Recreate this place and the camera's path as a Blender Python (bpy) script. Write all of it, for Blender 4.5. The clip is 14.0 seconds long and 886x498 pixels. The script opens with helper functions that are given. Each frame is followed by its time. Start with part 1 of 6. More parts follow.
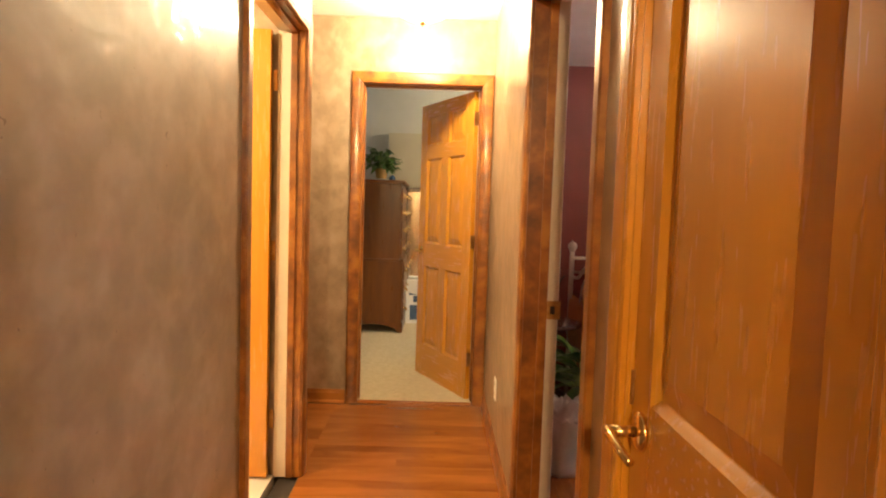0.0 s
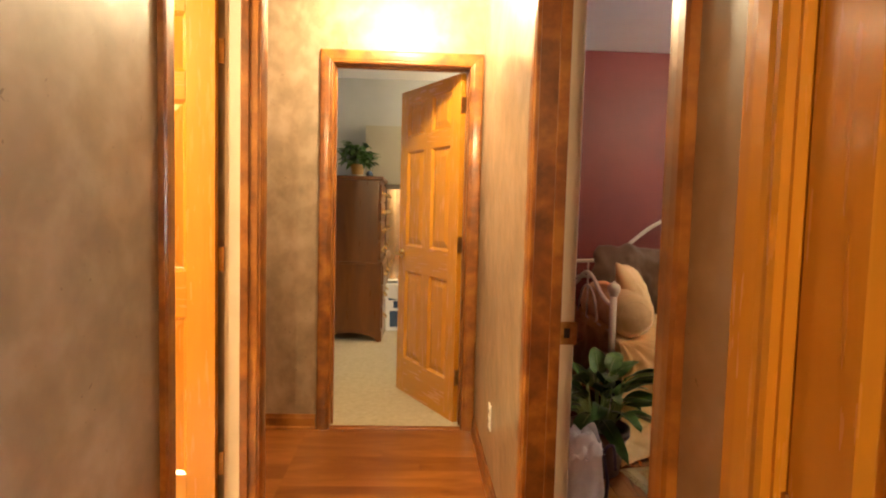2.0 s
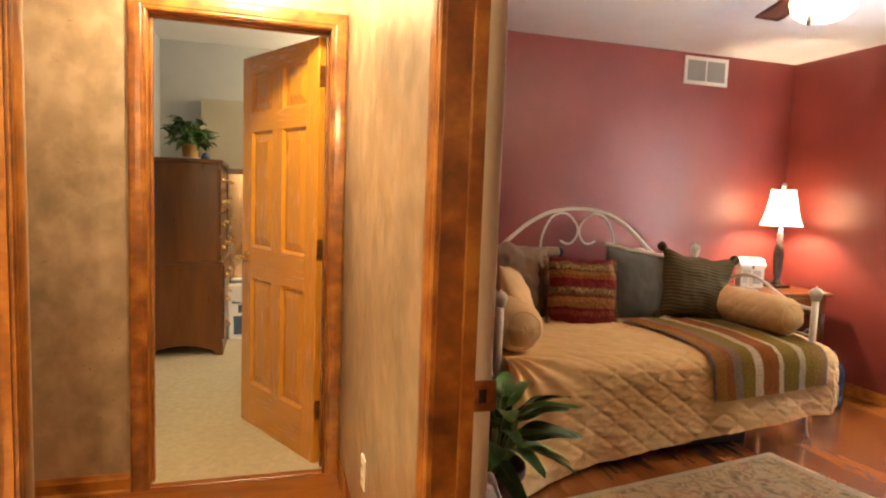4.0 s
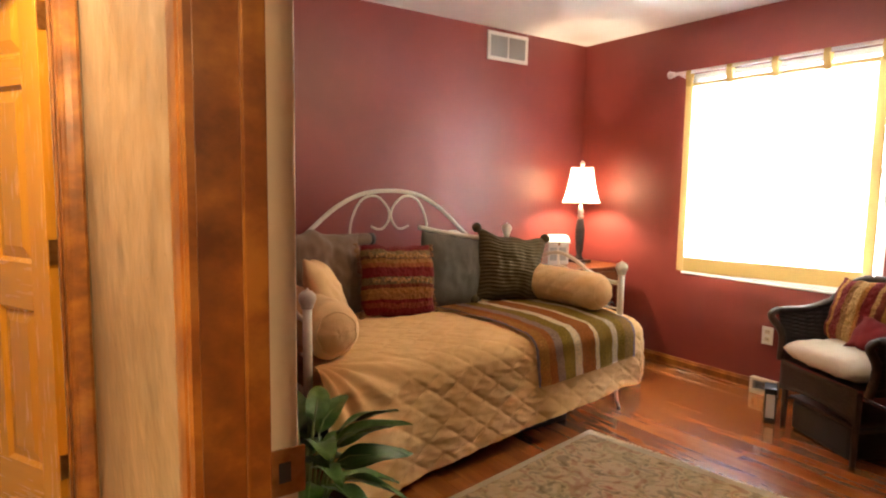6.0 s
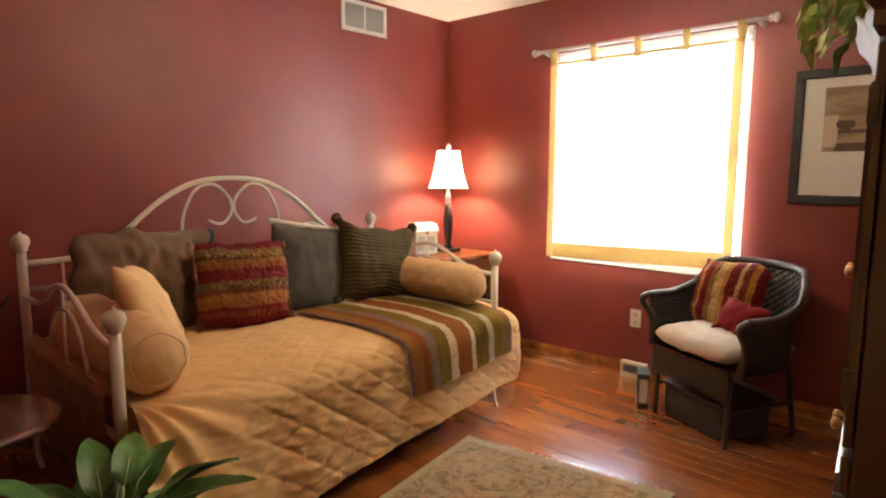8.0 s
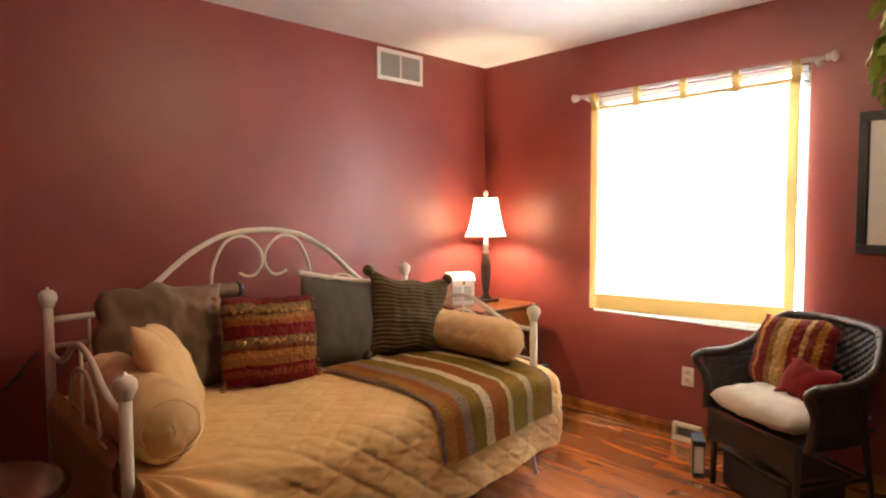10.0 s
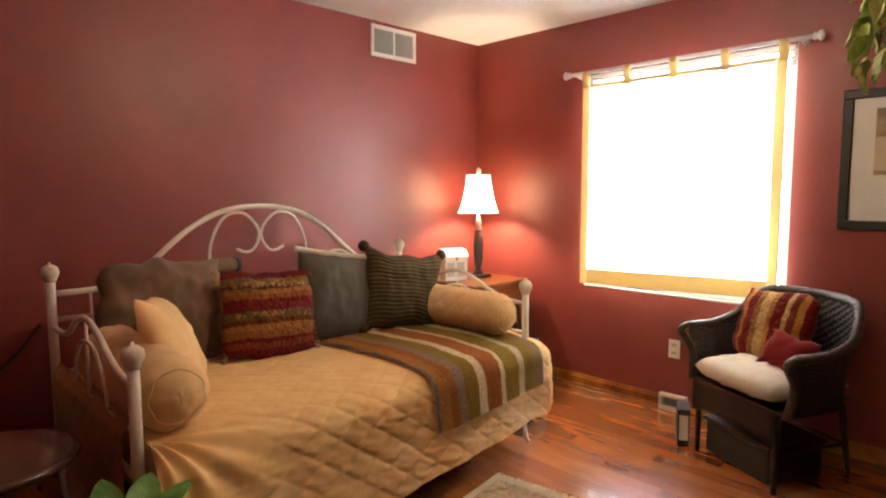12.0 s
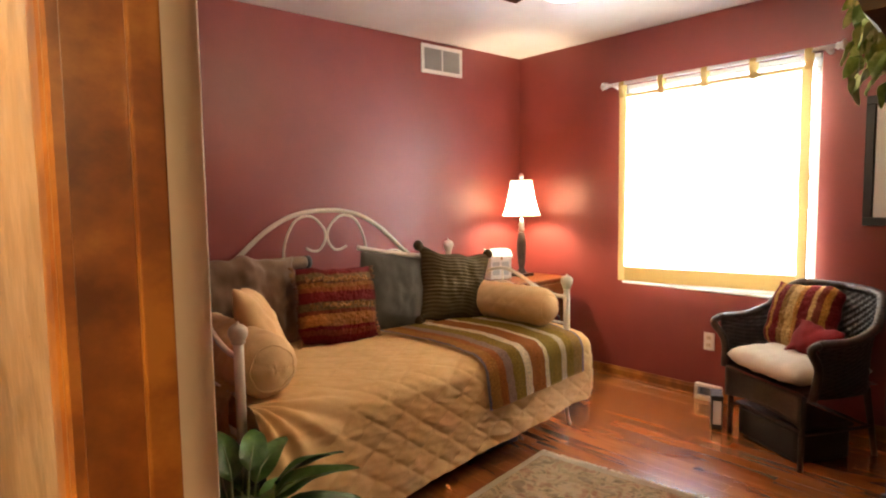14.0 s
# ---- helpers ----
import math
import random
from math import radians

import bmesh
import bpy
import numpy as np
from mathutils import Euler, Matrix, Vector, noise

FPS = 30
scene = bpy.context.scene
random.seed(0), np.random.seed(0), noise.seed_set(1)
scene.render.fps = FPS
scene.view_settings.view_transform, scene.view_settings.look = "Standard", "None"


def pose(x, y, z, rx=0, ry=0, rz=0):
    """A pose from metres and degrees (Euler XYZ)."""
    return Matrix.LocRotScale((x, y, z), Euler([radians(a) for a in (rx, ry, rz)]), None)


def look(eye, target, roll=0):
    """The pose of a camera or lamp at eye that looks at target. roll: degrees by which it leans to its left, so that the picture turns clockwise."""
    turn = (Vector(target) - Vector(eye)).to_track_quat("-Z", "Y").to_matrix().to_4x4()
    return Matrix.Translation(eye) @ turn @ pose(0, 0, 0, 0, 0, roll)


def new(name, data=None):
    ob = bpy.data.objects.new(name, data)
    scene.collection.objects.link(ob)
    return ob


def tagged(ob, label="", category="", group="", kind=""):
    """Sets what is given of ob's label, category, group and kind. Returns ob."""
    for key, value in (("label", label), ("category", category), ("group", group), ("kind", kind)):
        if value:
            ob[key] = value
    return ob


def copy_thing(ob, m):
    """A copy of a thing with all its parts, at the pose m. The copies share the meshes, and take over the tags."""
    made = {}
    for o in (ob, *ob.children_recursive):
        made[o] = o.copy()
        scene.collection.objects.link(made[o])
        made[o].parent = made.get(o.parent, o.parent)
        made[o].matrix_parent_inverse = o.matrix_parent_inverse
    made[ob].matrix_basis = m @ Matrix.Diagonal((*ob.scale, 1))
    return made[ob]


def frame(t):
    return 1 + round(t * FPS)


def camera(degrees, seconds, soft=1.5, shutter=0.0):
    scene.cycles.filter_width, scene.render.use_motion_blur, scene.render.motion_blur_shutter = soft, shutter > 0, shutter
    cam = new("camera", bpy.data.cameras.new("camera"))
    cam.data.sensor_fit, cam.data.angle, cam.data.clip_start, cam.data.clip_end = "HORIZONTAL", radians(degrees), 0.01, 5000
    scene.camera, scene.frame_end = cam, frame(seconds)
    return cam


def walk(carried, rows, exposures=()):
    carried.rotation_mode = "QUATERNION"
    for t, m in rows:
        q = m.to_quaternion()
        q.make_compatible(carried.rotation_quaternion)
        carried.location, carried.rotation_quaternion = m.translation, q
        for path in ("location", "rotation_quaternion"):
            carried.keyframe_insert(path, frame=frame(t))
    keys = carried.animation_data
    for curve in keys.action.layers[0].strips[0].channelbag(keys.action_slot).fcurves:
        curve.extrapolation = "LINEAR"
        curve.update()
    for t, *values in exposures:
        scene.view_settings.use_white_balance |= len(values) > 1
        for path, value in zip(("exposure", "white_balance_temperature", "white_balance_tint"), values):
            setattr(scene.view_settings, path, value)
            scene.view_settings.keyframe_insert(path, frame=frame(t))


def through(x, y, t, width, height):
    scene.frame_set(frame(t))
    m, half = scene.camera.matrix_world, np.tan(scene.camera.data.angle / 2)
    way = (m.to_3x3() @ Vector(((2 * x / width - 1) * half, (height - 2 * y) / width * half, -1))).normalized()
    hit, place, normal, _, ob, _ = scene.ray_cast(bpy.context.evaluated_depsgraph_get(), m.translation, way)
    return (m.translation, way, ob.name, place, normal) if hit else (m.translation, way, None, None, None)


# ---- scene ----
cam = camera(72.5, 14.0, soft=2.1)
PATH = [
    (0, (0.569, 1.053, 1.269), (0.591, 3.049, 1.137), 1.8),
    (0.5, (0.583, 1.109, 1.252), (0.539, 3.105, 1.14), 2.4),
    (1, (0.604, 1.24, 1.236), (0.548, 3.237, 1.13), 2.2),
    (1.5, (0.569, 1.355, 1.258), (0.58, 3.351, 1.135), 2.0),
    (2, (0.553, 1.524, 1.269), (0.641, 3.517, 1.133), 1.5),
    (2.2, (0.556, 1.608, 1.269), (0.672, 3.6, 1.125), 1.3),
    (4.3, (0.558, 2.177, 1.336), (1.218, 4.056, 1.158), 2.0),
    (4.5, (0.572, 2.221, 1.321), (1.297, 4.077, 1.149), 1.8),
    (5, (0.618, 2.311, 1.315), (1.479, 4.107, 1.137), 1.7),
    (5.5, (0.668, 2.381, 1.305), (1.653, 4.112, 1.122), 1.3),
    (6, (0.726, 2.512, 1.31), (1.86, 4.146, 1.101), 0.9),
    (6.5, (0.768, 2.552, 1.321), (2.042, 4.075, 1.082), 0.5),
    (7, (0.814, 2.632, 1.322), (2.232, 4.02, 1.067), 0.4),
    (7.5, (0.893, 2.702, 1.305), (2.372, 4.023, 1.046), 0.2),
    (8, (0.983, 2.804, 1.308), (2.448, 4.142, 1.056), 0.3),
    (8.5, (1.075, 2.828, 1.326), (2.474, 4.24, 1.097), -0.0),
    (9, (1.131, 2.851, 1.339), (2.491, 4.306, 1.158), -0.2),
    (9.2, (1.122, 2.885, 1.354), (2.488, 4.336, 1.187), -0.1),
    (11.3, (1.125, 2.855, 1.352), (2.493, 4.313, 1.286), -0.2),
    (11.5, (1.104, 2.863, 1.358), (2.479, 4.311, 1.25), -0.1),
    (12, (1.065, 2.839, 1.345), (2.457, 4.264, 1.157), -0.1),
    (12.5, (1.01, 2.795, 1.333), (2.433, 4.184, 1.122), -0.3),
    (13, (0.919, 2.756, 1.325), (2.375, 4.113, 1.13), -0.5),
    (13.5, (0.838, 2.633, 1.342), (2.247, 4.041, 1.163), -1.0),
    (14, (0.796, 2.637, 1.328), (2.094, 4.149, 1.164), -0.8),
]
walk(cam, [(t, look(eye, target, roll)) for t, eye, target, roll in PATH])
# ---------- world and lights ----------
CEIL_HALL, CEIL_RED = 2.45, 2.475
world = bpy.data.worlds.new("world")
scene.world = world
world.use_nodes = True
wn = world.node_tree.nodes
sky = wn.new("ShaderNodeTexSky")
sky.sky_type, sky.sun_disc = "NISHITA", False
sky.sun_elevation, sky.sun_rotation = radians(38), radians(200)
world.node_tree.links.new(sky.outputs[0], wn["Background"].inputs[0])
wn["Background"].inputs[1].default_value = 0.1


def lamp(name, kind, m, watts, colour, size=0.1, size_y=None, spread=None):
    d = bpy.data.lights.new(name, kind)
    d.energy, d.color = watts, colour
    if kind == "AREA":
        d.shape, d.size, d.size_y = "RECTANGLE", size, size_y or size
        if spread:
            d.spread = radians(spread)
    elif kind == "SUN":
        d.angle = radians(size)
    else:
        d.shadow_soft_size = size
    ob = new(name, d)
    ob.matrix_world = m
    return ob


WARM, DAY = (1.0, 0.73, 0.36), (0.68, 0.77, 1.0)
lamp("sun", "SUN", look((0, 0, 10), (-2, 6, 0)), 2.5, (1.0, 0.95, 0.88), 0.5)
lamp("window_light", "AREA", look((4.98, 4.453, 1.42), (3.0, 4.453, 1.42)), 530, DAY, 1.25, 1.38, 95)
lamp("hall_lamp_light", "POINT", pose(0.456, 4.40, 2.31), 104, (1.0, 0.78, 0.45), 0.07)
# Unseen fill added behind the walk to light the near hall walls and closet door.
lamp("hall_rear_lamp_light", "POINT", pose(0.42, -1.45, 2.30), 290, WARM, 0.07)
lamp("fan_lamp_light", "POINT", pose(2.83, 4.22, 2.20), 27, (1.0, 0.74, 0.44), 0.07)
lamp("table_lamp_light", "POINT", pose(4.34, 5.82, 1.280), 66, (1.0, 0.76, 0.50), 0.04)
lamp("bath_lamp_light", "POINT", pose(-1.2, 2.75, 2.32), 190, (1.0, 0.76, 0.42), 0.06)
# Added warm fill for the carpet and drawer fronts; it has no fixture.
lamp("bedroom_lamp_light", "POINT", pose(1.5, 7.3, 2.3), 54, (1.0, 0.70, 0.34), 0.12)
# Added bluish fill for the upper bedroom walls; no window is built there.
lamp("bedroom_window_light", "AREA", look((2.9, 7.2, 1.6), (0.0, 7.4, 1.9)), 18, (0.75, 0.85, 1.0), 1.2, 1.2)


# ---------- materials ----------
def node(nt, kind, **inputs):
    n = nt.nodes.new("ShaderNode" + kind)
    for key, value in inputs.items():
        n.inputs[key.replace("_", " ")].default_value = value
    return n


def material(name, rough=0.5, metal=0.0):
    m = bpy.data.materials.new(name)
    m.use_nodes = True
    b = m.node_tree.nodes["Principled BSDF"]
    b.inputs["Roughness"].default_value, b.inputs["Metallic"].default_value = rough, metal
    return m, m.node_tree, b


def coords(nt, scale=(1, 1, 1), space="Object", turn=(0, 0, 0)):
    c = nt.nodes.new("ShaderNodeTexCoord")
    mp = nt.nodes.new("ShaderNodeMapping")
    mp.inputs["Scale"].default_value = scale
    mp.inputs["Rotation"].default_value = [radians(a) for a in turn]
    nt.links.new(c.outputs[space], mp.inputs[0])
    return mp.outputs[0]


def ramp(nt, fac, stops, constant=False):
    r = nt.nodes.new("ShaderNodeValToRGB")
    e = r.color_ramp.elements
    e.remove(e[1])
    e[0].position, e[0].color = stops[0][0], (*stops[0][1], 1)
    for p, c in stops[1:]:
        e.new(p).color = (*c, 1)
    if constant:
        r.color_ramp.interpolation = "CONSTANT"
    nt.links.new(fac, r.inputs[0])
    return r.outputs[0]


def bump(nt, b, height, strength, distance=0.01):
    n = node(nt, "Bump", Strength=strength, Distance=distance)
    nt.links.new(height, n.inputs["Height"])
    nt.links.new(n.outputs[0], b.inputs["Normal"])


def noisy(name, stops, scale=4.0, detail=6.0, rough=0.5, rough_to=None, relief=0.15, fine=60.0, stretch=(1, 1, 1), metal=0.0, coat=0.0, island=0.0, distance=0.004):
    """Base colour from a noise ramp, a finer noise for relief and gloss."""
    m, nt, b = material(name, rough, metal)
    v = coords(nt, stretch)
    n = node(nt, "TexNoise", Scale=scale, Detail=detail, Roughness=0.6)
    nt.links.new(v, n.inputs["Vector"])
    fac = n.outputs["Fac"]
    if island:
        info = nt.nodes.new("ShaderNodeObjectInfo")
        shift = node(nt, "Math")
        shift.operation = "MULTIPLY_ADD"
        shift.inputs[1].default_value, shift.inputs[2].default_value = island, -island / 2
        nt.links.new(info.outputs["Random"], shift.inputs[0])
        add = node(nt, "Math")
        nt.links.new(fac, add.inputs[0])
        nt.links.new(shift.outputs[0], add.inputs[1])
        fac = add.outputs[0]
        off = node(nt, "VectorMath")
        sc = node(nt, "Math")
        sc.operation = "MULTIPLY"
        sc.inputs[1].default_value = 37.0
        nt.links.new(info.outputs["Random"], sc.inputs[0])
        nt.links.new(v, off.inputs[0])
        nt.links.new(sc.outputs[0], off.inputs[1])
        nt.links.new(off.outputs[0], n.inputs["Vector"])
    nt.links.new(ramp(nt, fac, stops), b.inputs["Base Color"])
    f = node(nt, "TexNoise", Scale=fine, Detail=4.0)
    nt.links.new(v, f.inputs["Vector"])
    if rough_to is not None:
        mr = node(nt, "MapRange")
        mr.inputs["To Min"].default_value, mr.inputs["To Max"].default_value = rough, rough_to
        nt.links.new(n.outputs["Fac"], mr.inputs[0])
        nt.links.new(mr.outputs[0], b.inputs["Roughness"])
    if relief:
        bump(nt, b, f.outputs["Fac"], relief, distance)
    b.inputs["Coat Weight"].default_value = coat
    b.inputs["Coat Roughness"].default_value = 0.12
    return m


def wood(name, dark, mid, light, axis="z", rough=0.32, coat=0.3, scale=1.0, island=0.0, cross=14):
    """Stained wood with long grain along one axis of the object."""
    m, nt, b = material(name, rough)
    s = {"x": (1.2, cross, cross), "y": (cross, 1.2, cross), "z": (cross, cross, 1.2)}[axis]
    v = coords(nt, [a * scale for a in s])
    info = nt.nodes.new("ShaderNodeObjectInfo")
    sc = node(nt, "Math")
    sc.operation = "MULTIPLY"
    sc.inputs[1].default_value = 53.0
    nt.links.new(info.outputs["Random"], sc.inputs[0])
    off = node(nt, "VectorMath")
    nt.links.new(v, off.inputs[0])
    nt.links.new(sc.outputs[0], off.inputs[1])
    n = node(nt, "TexNoise", Scale=1.0, Detail=8.0, Roughness=0.62, Distortion=0.6)
    nt.links.new(off.outputs[0], n.inputs["Vector"])
    w = node(nt, "TexNoise", Scale=5.0, Detail=3.0)
    nt.links.new(off.outputs[0], w.inputs["Vector"])
    fac = n.outputs["Fac"]
    if island:
        ma = node(nt, "Math")
        ma.operation = "MULTIPLY_ADD"
        ma.inputs[1].default_value, ma.inputs[2].default_value = island, -island / 2
        nt.links.new(info.outputs["Random"], ma.inputs[0])
        ad = node(nt, "Math")
        nt.links.new(fac, ad.inputs[0])
        nt.links.new(ma.outputs[0], ad.inputs[1])
        fac = ad.outputs[0]
    nt.links.new(ramp(nt, fac, [(0.25, dark), (0.5, mid), (0.75, light)]), b.inputs["Base Color"])
    mr = node(nt, "MapRange")
    mr.inputs["To Min"].default_value, mr.inputs["To Max"].default_value = rough * 0.9, rough * 1.15
    nt.links.new(w.outputs["Fac"], mr.inputs[0])
    nt.links.new(mr.outputs[0], b.inputs["Roughness"])
    bump(nt, b, w.outputs["Fac"], 0.004, 0.001)
    b.inputs["Coat Weight"].default_value, b.inputs["Coat Roughness"].default_value = coat, 0.15
    return m


def faux_finish():
    """Ragged glaze in taupe, brown and rose with a satin sheen."""
    m, nt, b = material("faux_plaster", 0.4)
    v = coords(nt, (1, 0.7, 0.82))
    big = node(nt, "TexNoise", Scale=4.0, Detail=4.0, Roughness=0.55, Distortion=0.2)
    small = node(nt, "TexNoise", Scale=12.0, Detail=3.0, Roughness=0.5, Distortion=0.2)
    fleck = node(nt, "TexNoise", Scale=34.0, Detail=3.0, Roughness=0.55, Distortion=1.4)
    for n in (big, small, fleck):
        nt.links.new(v, n.inputs["Vector"])
    a = ramp(nt, big.outputs["Fac"], [(0.34, (0.205, 0.145, 0.088)), (0.46, (0.285, 0.198, 0.122)), (0.55, (0.345, 0.235, 0.150)), (0.66, (0.40, 0.285, 0.200))])
    c = ramp(nt, small.outputs["Fac"], [(0.36, (0.21, 0.150, 0.092)), (0.5, (0.31, 0.216, 0.136)), (0.64, (0.42, 0.310, 0.215))])
    d = ramp(nt, fleck.outputs["Fac"], [(0.255, (0.40, 0.34, 0.27)), (0.30, (1, 1, 1))])
    mix = node(nt, "Mix")
    mix.data_type = "RGBA"
    mix.inputs[0].default_value = 0.5
    nt.links.new(a, mix.inputs[6])
    nt.links.new(c, mix.inputs[7])
    mul = node(nt, "Mix")
    mul.data_type, mul.blend_type = "RGBA", "MULTIPLY"
    mul.inputs[0].default_value = 0.7
    nt.links.new(mix.outputs[2], mul.inputs[6])
    nt.links.new(d, mul.inputs[7])
    nt.links.new(mul.outputs[2], b.inputs["Base Color"])
    b.inputs["Coat Weight"].default_value, b.inputs["Coat Roughness"].default_value = 0.55, 0.15
    mr = node(nt, "MapRange")
    mr.inputs["From Min"].default_value, mr.inputs["From Max"].default_value = 0.35, 0.65
    mr.inputs["To Min"].default_value, mr.inputs["To Max"].default_value = 0.42, 0.55
    nt.links.new(small.outputs["Fac"], mr.inputs[0])
    nt.links.new(mr.outputs[0], b.inputs["Roughness"])
    wave = node(nt, "TexNoise", Scale=19.0, Detail=2.0, Roughness=0.5)
    nt.links.new(coords(nt, (1, 0.5, 0.6)), wave.inputs["Vector"])
    ripple = node(nt, "Bump", Strength=0.6, Distance=0.014)
    nt.links.new(wave.outputs["Fac"], ripple.inputs["Height"])
    nt.links.new(ripple.outputs[0], b.inputs["Coat Normal"])
    bump(nt, b, wave.outputs["Fac"], 0.12, 0.006)
    return m


FAUX = faux_finish()
RED = noisy("red_paint", [(0.3, (0.18, 0.032, 0.026)), (0.7, (0.225, 0.042, 0.034))], 2.0, 4.0, 0.40, 0.46, 0.2, 220.0, distance=0.0015)
PLAIN = noisy("white_ceiling_paint", [(0.3, (0.76, 0.74, 0.71)), (0.7, (0.82, 0.80, 0.77))], 3.0, 4.0, 0.9, None, 0.3, 90.0)
CREAM = noisy("cream_paint", [(0.3, (0.62, 0.53, 0.42)), (0.7, (0.70, 0.61, 0.50))], 5.0, 4.0, 0.4, 0.5, 0.1, 80.0)
PALE = noisy("pale_grey_paint", [(0.3, (0.42, 0.44, 0.44)), (0.7, (0.50, 0.52, 0.52))], 2.0, 4.0, 0.7, None, 0.2, 120.0)
BEIGE = noisy("beige_paint", [(0.3, (0.36, 0.33, 0.25)), (0.7, (0.42, 0.39, 0.30))], 2.0, 4.0, 0.7, None, 0.2, 120.0)
YELLOW = noisy("warm_bathroom_paint", [(0.3, (0.62, 0.46, 0.25)), (0.7, (0.70, 0.53, 0.30))], 2.0, 4.0, 0.6)
OAK = wood("honey_oak", (0.53, 0.215, 0.017), (0.58, 0.248, 0.021), (0.63, 0.280, 0.027), "z", 0.26, 0.55, 1.0, 0.0, 14)
OAK_X = wood("honey_oak_across", (0.53, 0.215, 0.017), (0.58, 0.248, 0.021), (0.63, 0.280, 0.027), "x", 0.26, 0.55, 1.0, 0.0, 14)
OAK_Y = wood("honey_oak_along", (0.53, 0.215, 0.017), (0.58, 0.248, 0.021), (0.63, 0.280, 0.027), "y", 0.26, 0.55, 1.0, 0.0, 14)
def stained_trim(name, stretch):
    """Red-brown stained birch with a blotchy figure."""
    return noisy(name, [(0.30, (0.10, 0.027, 0.0035)), (0.48, (0.21, 0.064, 0.008)), (0.66, (0.36, 0.135, 0.018))], 7.0, 6.0, 0.28, 0.4, 0.12, 40.0, stretch, coat=0.3, island=0.12, distance=0.002)


TRIM, TRIM_X, TRIM_Y = stained_trim("stained_trim", (1.1, 1.1, 1.3)), stained_trim("stained_trim_across", (1.3, 1.1, 1.1)), stained_trim("stained_trim_along", (1.1, 1.3, 1.1))
FLOOR_X = wood("oak_floor_across", (0.19, 0.055, 0.009), (0.26, 0.082, 0.014), (0.34, 0.115, 0.022), "x", 0.24, 0.4, 1.6, 0.22, 5)
FLOOR_Y = wood("oak_floor_along", (0.175, 0.047, 0.009), (0.24, 0.068, 0.014), (0.33, 0.105, 0.025), "y", 0.20, 0.7, 1.6, 0.22, 8)
FLOOR_Y.node_tree.nodes["Principled BSDF"].inputs["Coat Roughness"].default_value = 0.07
FLOOR_Y.node_tree.nodes["Principled BSDF"].inputs["Coat IOR"].default_value = 1.55
CHERRY = wood("cherry_wood", (0.085, 0.022, 0.003), (0.15, 0.044, 0.006), (0.22, 0.072, 0.011), "z", 0.28, 0.3, 1.0, 0.0, 7)
DARKWOOD = wood("dark_mahogany", (0.022, 0.007, 0.003), (0.034, 0.011, 0.005), (0.05, 0.017, 0.007), "z", 0.32, 0.5)
CARPET = noisy("beige_carpet", [(0.3, (0.50, 0.41, 0.26)), (0.7, (0.62, 0.53, 0.36))], 30.0, 6.0, 0.95, None, 0.8, 400.0, distance=0.006)
ENAMEL = noisy("cream_enamel", [(0.3, (0.66, 0.60, 0.50)), (0.7, (0.74, 0.68, 0.58))], 8.0, 3.0, 0.28, 0.36, 0.05)
BRASS = noisy("polished_brass", [(0.3, (0.72, 0.48, 0.17)), (0.7, (0.84, 0.60, 0.26))], 20.0, 3.0, 0.16, 0.3, 0.03, metal=1.0)
AGED = noisy("aged_brass", [(0.3, (0.30, 0.15, 0.05)), (0.7, (0.46, 0.26, 0.10))], 40.0, 3.0, 0.35, 0.5, 0.05, metal=1.0)
WHITE = noisy("white_plastic", [(0.3, (0.74, 0.72, 0.69)), (0.7, (0.80, 0.78, 0.75))], 8.0, 3.0, 0.35, 0.4, 0.02)
BLACK = noisy("black_plastic", [(0.3, (0.012, 0.012, 0.013)), (0.7, (0.022, 0.022, 0.024))], 12.0, 3.0, 0.4, 0.5, 0.05)
# Near-black standing for shade in gaps and openings; also on the closet floor.
SHADOWGAP = noisy("gap_shade", [(0.3, (0.02, 0.015, 0.012)), (0.7, (0.03, 0.022, 0.018))], 6.0, 3.0, 0.9)


def glowing(name, colour, strength):
    m, nt, b = material(name, 0.4)
    b.inputs["Base Color"].default_value = (0.8, 0.78, 0.74, 1)
    b.inputs["Emission Color"].default_value = (*colour, 1)
    b.inputs["Emission Strength"].default_value = strength
    return m


# ---------- mesh helpers ----------
def finish(bm, smooth=False, recalc=True):
    if recalc:
        bmesh.ops.recalc_face_normals(bm, faces=bm.faces)
    if smooth:
        for f in bm.faces:
            f.smooth = True
    return bm


def mesh_of(bm, name, mats):
    me = bpy.data.meshes.new(name)
    bm.to_mesh(me)
    bm.free()
    for m in mats if isinstance(mats, (list, tuple)) else [mats]:
        me.materials.append(m)
    return me


def part(name, bm, mat, parent=None, label=""):
    ob = new(name, mesh_of(bm, name, mat))
    if parent:
        ob.parent = parent
    if label:
        ob["label"] = label
    return ob


def thing(name, m, label, category, group="", kind=""):
    ob = new(name)
    ob.empty_display_size = 0.1
    ob.matrix_world = m
    return tagged(ob, label, category, group, kind)


def add_box(bm, x0, x1, y0, y1, z0, z1, bevel=0.0, seg=2, mi=0):
    vs = [bm.verts.new((x, y, z)) for x in (x0, x1) for y in (y0, y1) for z in (z0, z1)]
    fs = [bm.faces.new([vs[i] for i in q]) for q in ((0, 1, 3, 2), (4, 6, 7, 5), (0, 4, 5, 1), (2, 3, 7, 6), (0, 2, 6, 4), (1, 5, 7, 3))]
    for f in fs:
        f.material_index = mi
    if bevel:
        es = list({e for f in fs for e in f.edges})
        r = bmesh.ops.bevel(bm, geom=es, offset=bevel, segments=seg, affect="EDGES", profile=0.5)
        for f in r["faces"]:
            f.material_index = mi
    return bm


